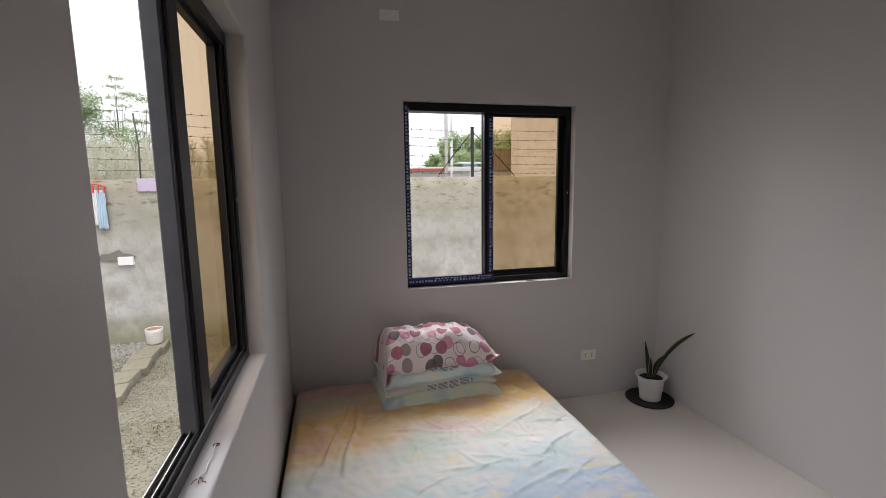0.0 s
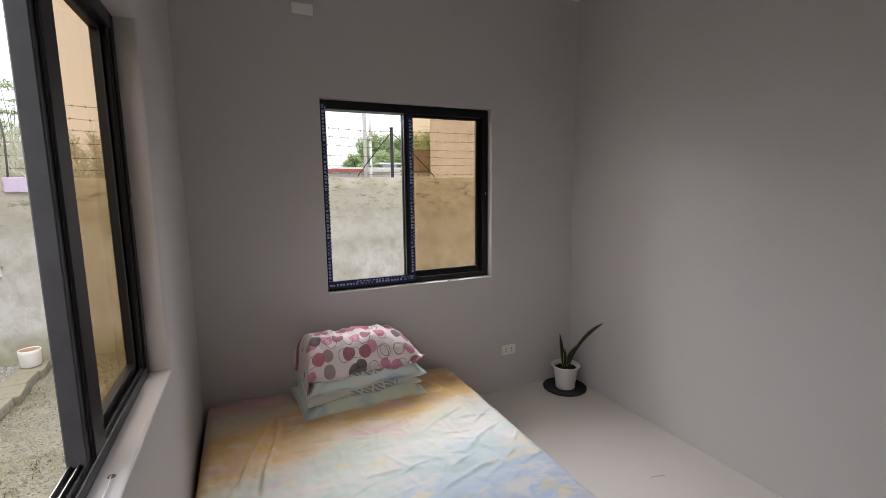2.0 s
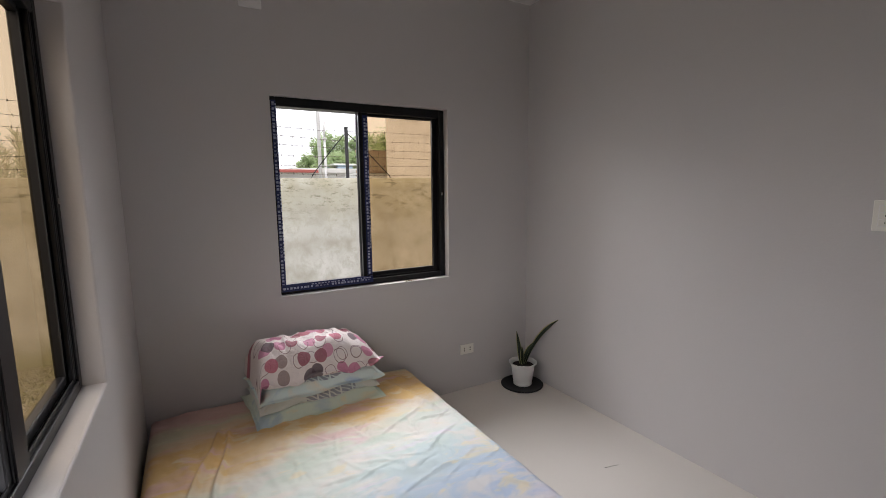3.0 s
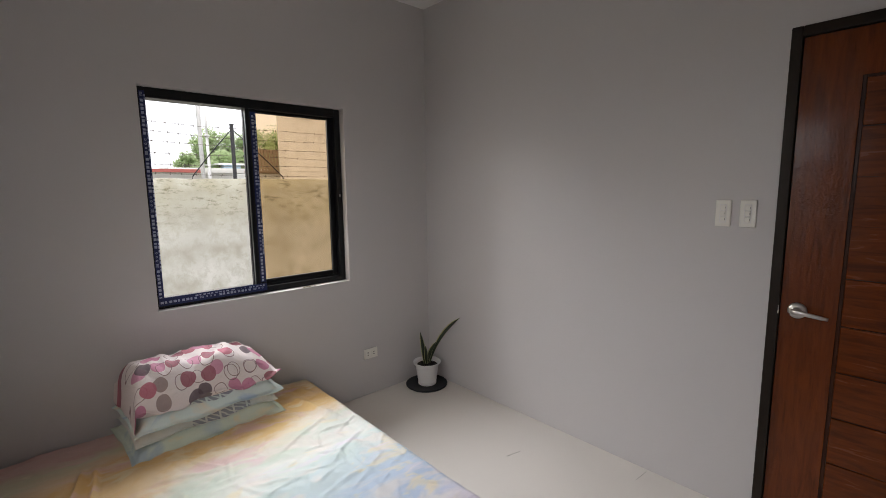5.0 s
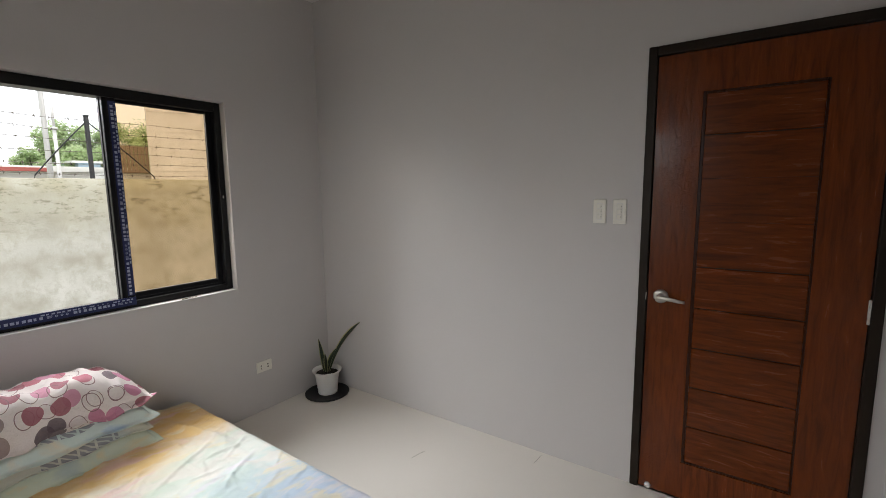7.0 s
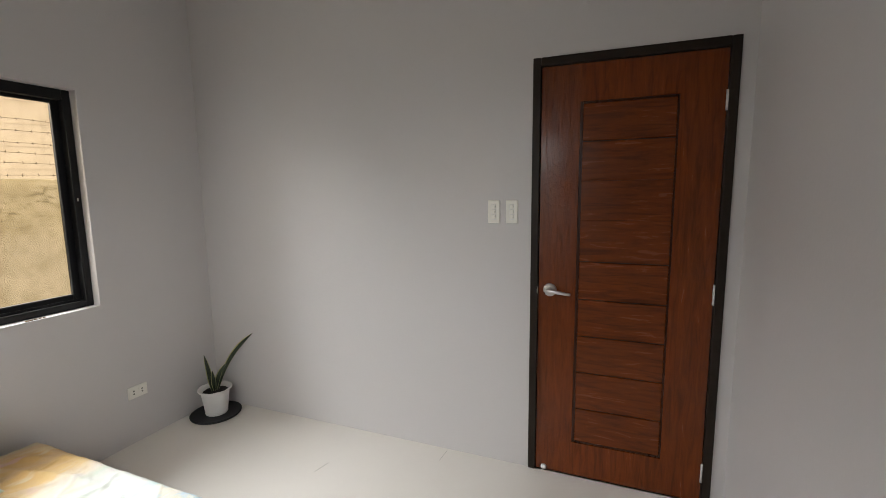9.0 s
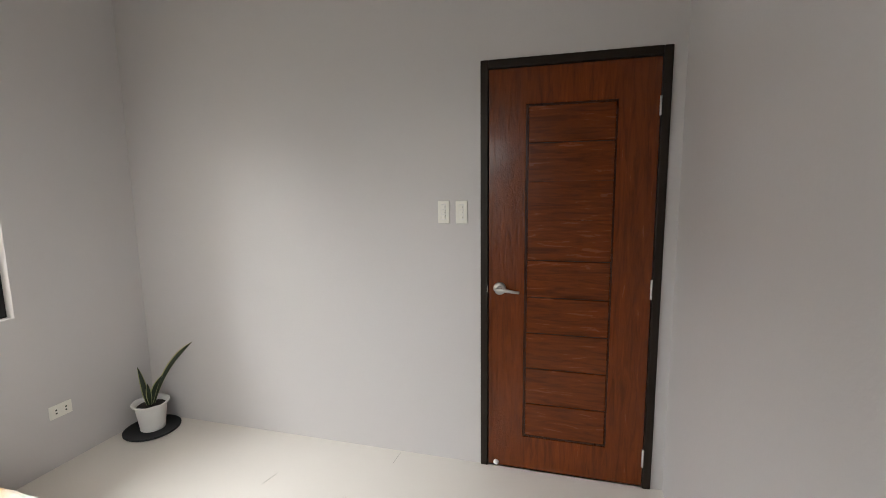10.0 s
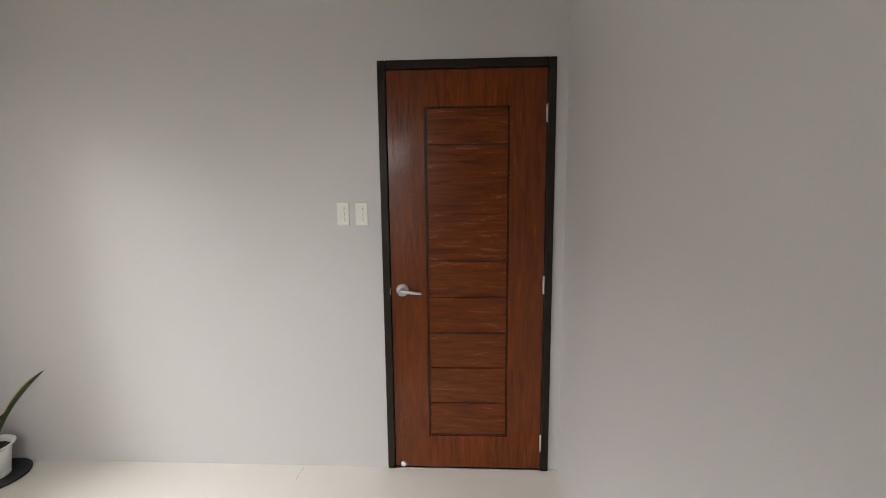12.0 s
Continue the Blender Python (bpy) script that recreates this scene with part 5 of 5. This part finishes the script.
def low_house(x0, x1, y, z_eave, wall_mat, roof_mat, label):
    root = thing("far_house", ((x0 + x1) / 2, y + 2, GROUND), label, "house")
    part("wall", box(x0, x1, y, y + 4, GROUND, z_eave, 0.02), wall_mat, root)
    roof = bmesh.new()
    v = [roof.verts.new(p) for p in ((x0 - 0.3, y - 0.15, z_eave - 0.02), (x1 + 0.3, y - 0.15, z_eave - 0.02), (x1 + 0.3, y + 4.4, z_eave + 0.05), (x0 - 0.3, y + 4.4, z_eave + 0.05),
                                     (x0 - 0.3, y - 0.15, z_eave + 0.08), (x1 + 0.3, y - 0.15, z_eave + 0.08), (x1 + 0.3, y + 4.4, z_eave + 0.15), (x0 - 0.3, y + 4.4, z_eave + 0.15))]
    for f in ((3, 2, 1, 0), (4, 5, 6, 7), (0, 1, 5, 4), (1, 2, 6, 5), (2, 3, 7, 6), (3, 0, 4, 7)):
        roof.faces.new([v[i] for i in f])
    part("roof", roof, roof_mat, root, "sheet-metal roof")
    for k in range(3):
        xa = x0 + (x1 - x0) * (0.18 + 0.28 * k)
        w = part("window", box(xa, xa + 0.5, y - 0.03, y + 0.02, z_eave - 0.75, z_eave - 0.25, 0.005), M_POST, root)
        part("sill", box(xa - 0.05, xa + 0.55, y - 0.06, y, z_eave - 0.80, z_eave - 0.752, 0.004), M_PALE, w)


def utility_pole(x, y, h, r, arms):
    root = thing("utility_pole", (x, y, GROUND), "slim grey utility pole far behind the wall", "utility pole", "utility poles")
    part("shaft", tube([(x, y, GROUND), (x, y, h * 0.5), (x, y, h)], r, 12, taper=0.75), M_POLE, root, "", True)
    for z in arms:
        part("crossarm", box(x - 0.45, x + 0.45, y - 0.05, y + 0.05, z, z + 0.09, 0.01), M_POLE, root)


neighbour_house()
balcony()
low_house(0.2, 5.75, 17.0, 2.16, M_PALE, M_PALE, "low whitewashed house with a red fascia board")
part("fascia", box(-0.1, 4.26, 16.80, 16.848, 2.135, 2.245, 0.006), M_RED, bpy.data.objects["far_house"], "red painted fascia board")
part("sign", box(4.31, 4.42, 16.95, 16.998, 1.96, 2.08, 0.004), M_YELLOW, bpy.data.objects["far_house"], "small yellow sign")
low_house(5.0, 9.0, 24.0, 2.55, M_PALE, M_PALE, "low pale house far behind the wall")
low_house(8.6, 9.6, 29.0, 3.10, M_CLOTH_B, M_PALE, "pale turquoise house below the trees")
utility_pole(3.655, 14.2, 9.0, 0.062, (7.9,))
utility_pole(3.775, 14.0, 3.05, 0.050, ())
mast = bpy.data.objects["utility_pole.001"]
part("mast", tube([(3.775, 14.0, 3.05), (3.778, 14.0, 3.75)], 0.030, 10), M_POLE, mast, "thin steel mast", True)
part("collar", lathe([(0.0, 0.0), (0.075, 0.0), (0.075, 0.05), (0.0, 0.05)], (3.775, 14.0, 3.02), 14, close=False), M_POLE, mast, "", True)


def tree(name, x, y, height, spread, crown_from, leaves, size, material, label, seed, clumps=9, flat=0.55):
    """Tapered trunk, forked limbs and a ragged crown of single leaves in clumps."""
    r = random.Random(seed)
    root = thing(name, (x, y, GROUND), label, "tree")
    trunk = bmesh.new()
    top = Vector((x + r.uniform(-0.2, 0.2), y, GROUND + height * 0.82))
    base = Vector((x, y, GROUND - 0.05))
    tr = (0.006 if "slender" in name else 0.018) * height
    tube([base.lerp(top, k / 6) + Vector((0.03 * height * 0.3 * math.sin(k * 1.7 + seed), 0, 0)) for k in range(7)], tr, 8, trunk, 0.25)
    centres = []
    for k in range(clumps):
        q = crown_from + (1 - crown_from) * (k + r.random()) / clumps
        a = r.uniform(0, 6.28)
        reach = spread * (0.35 + 0.65 * r.random()) * math.sin(math.pi * min(0.97, 0.18 + 0.80 * (q - crown_from) / (1 - crown_from)))
        c = Vector((x + reach * math.cos(a), y + reach * math.sin(a), GROUND + height * q))
        centres.append((c, spread * r.uniform(0.26, 0.46)))
        start = base.lerp(top, max(0.25, q - 0.22))
        tube([start, start.lerp(c, 0.5) + Vector((0, 0, 0.05 * height)), c], tr * 0.35, 5, trunk, 0.3)
    part("trunk", trunk, M_BARK, root, "", True)
    verts, faces = [], []
    for k in range(leaves):
        c, rad = centres[k % len(centres)]
        d = Vector((r.gauss(0, 1), r.gauss(0, 1), r.gauss(0, 1) * flat))
        d = d.normalized() * rad * (r.random() ** 0.45)
        p = c + d
        n1 = Vector((r.uniform(-1, 1), r.uniform(-1, 1), r.uniform(-0.6, 0.6))).normalized()
        n2 = n1.cross(Vector((r.uniform(-0.5, 0.5), r.uniform(-0.5, 0.5), 1))).normalized()
        s = size * r.uniform(0.6, 1.3)
        i = len(verts)
        verts.extend([p - n1 * s, p + n2 * s * 0.36, p + n1 * s, p - n2 * s * 0.36])
        faces.append((i, i + 1, i + 2, i + 3))
    me = bpy.data.meshes.new("crown")
    me.from_pydata([v - Vector((x, y, GROUND)) for v in verts], [], faces)
    me.materials.append(material)
    crown = new("crown", me)
    crown.parent = root


tree("tree", -5.15, 12.0, 3.75, 1.0, 0.45, 28000, 0.030, M_TREE, "leafy green tree behind the boundary wall", 3, 13)
tree("tree", -3.75, 10.5, 2.75, 0.95, 0.50, 10000, 0.028, M_TREE, "young green tree among dry reeds", 9, 9)
tree("tree", -3.75, 12.5, 3.1, 0.9, 0.45, 10000, 0.028, M_TREE, "young green tree among dry reeds", 14, 8)
tree("slender_tree", -4.24, 11.5, 4.20, 0.55, 0.40, 3000, 0.026, M_TREE, "slender feathery tree with sparse level sprays", 21, 17, 0.10)
tree("slender_tree", -3.72, 11.0, 3.80, 0.60, 0.55, 2600, 0.026, M_TREE, "slender feathery tree with sparse level sprays", 27, 10, 0.12)
# the wooded slope: crowns that close into one mound
for k, (tx, ty, top, ts) in enumerate(((7.5, 32, 4.0, 1.0), (8.3, 33, 5.0, 1.3), (9.2, 34, 5.55, 1.6), (10.2, 34, 5.5, 1.7), (11.3, 34, 5.5, 1.8), (12.4, 34, 5.9, 2.0),
                                       (13.6, 34, 5.9, 2.0), (15.2, 35, 5.8, 2.2), (8.8, 30, 3.9, 1.1), (10.2, 30, 4.1, 1.2), (11.6, 30, 4.3, 1.2))):
    tree("tree", tx, ty, top, ts, 0.25, 6500, 0.11, M_TREE_HAZE, "rounded leafy tree on the far slope", 50 + k, 15, 0.75)


def reed_bed():
    """Dry plumed reeds: thin stalks that end in loose feathery heads."""
    verts, faces = [], []
    r = random.Random(77)

    def strip(p, q, w):
        side = (q - p).cross(Vector((r.uniform(-1, 1), r.uniform(-1, 1), 0.2))).normalized() * w
        i = len(verts)
        verts.extend([p - side, p + side, q + side * 0.3, q - side * 0.3])
        faces.append((i, i + 1, i + 2, i + 3))

    for _ in range(190):
        x, y = r.uniform(-4.6, -0.7), r.uniform(6.5, 8.6)
        if -2.15 < x < -1.9 and r.random() < 0.6:
            continue
        h = r.uniform(1.75, 2.40) + 0.12 * noise.noise(Vector((x * 2, y, 0)))
        b0 = Vector((x, y, GROUND))
        t0 = Vector((x + r.uniform(-0.18, 0.18), y + r.uniform(-0.1, 0.1), h))
        strip(b0, t0, 0.005)
        for k in range(64):
            q = r.random()
            p = t0.lerp(b0, 0.30 * q)
            d = Vector((r.uniform(-1, 1), r.uniform(-1, 1), r.uniform(0.2, 1.4))).normalized() * (0.05 + 0.13 * math.sin(math.pi * min(1, q + 0.12)))
            strip(p, p + d, 0.0070)
        for k in range(5):
            p = b0.lerp(t0, r.uniform(0.45, 0.8))
            d = Vector((r.uniform(-1, 1), r.uniform(-1, 1), 0.8)).normalized() * r.uniform(0.2, 0.4)
            strip(p, p + d, 0.008)
    me = bpy.data.meshes.new("dry_reeds")
    me.from_pydata(verts, [], faces)
    me.materials.append(M_REED)
    tagged(new("dry_reeds", me), "pale dry plumed reeds behind the boundary wall", "reeds", kind="stuff")


reed_bed()
tree("bush", -1.62, 8.8, 2.75, 0.42, 0.45, 900, 0.05, M_BUSH, "dark bush rising above the dry reeds", 90, 9, 0.8)
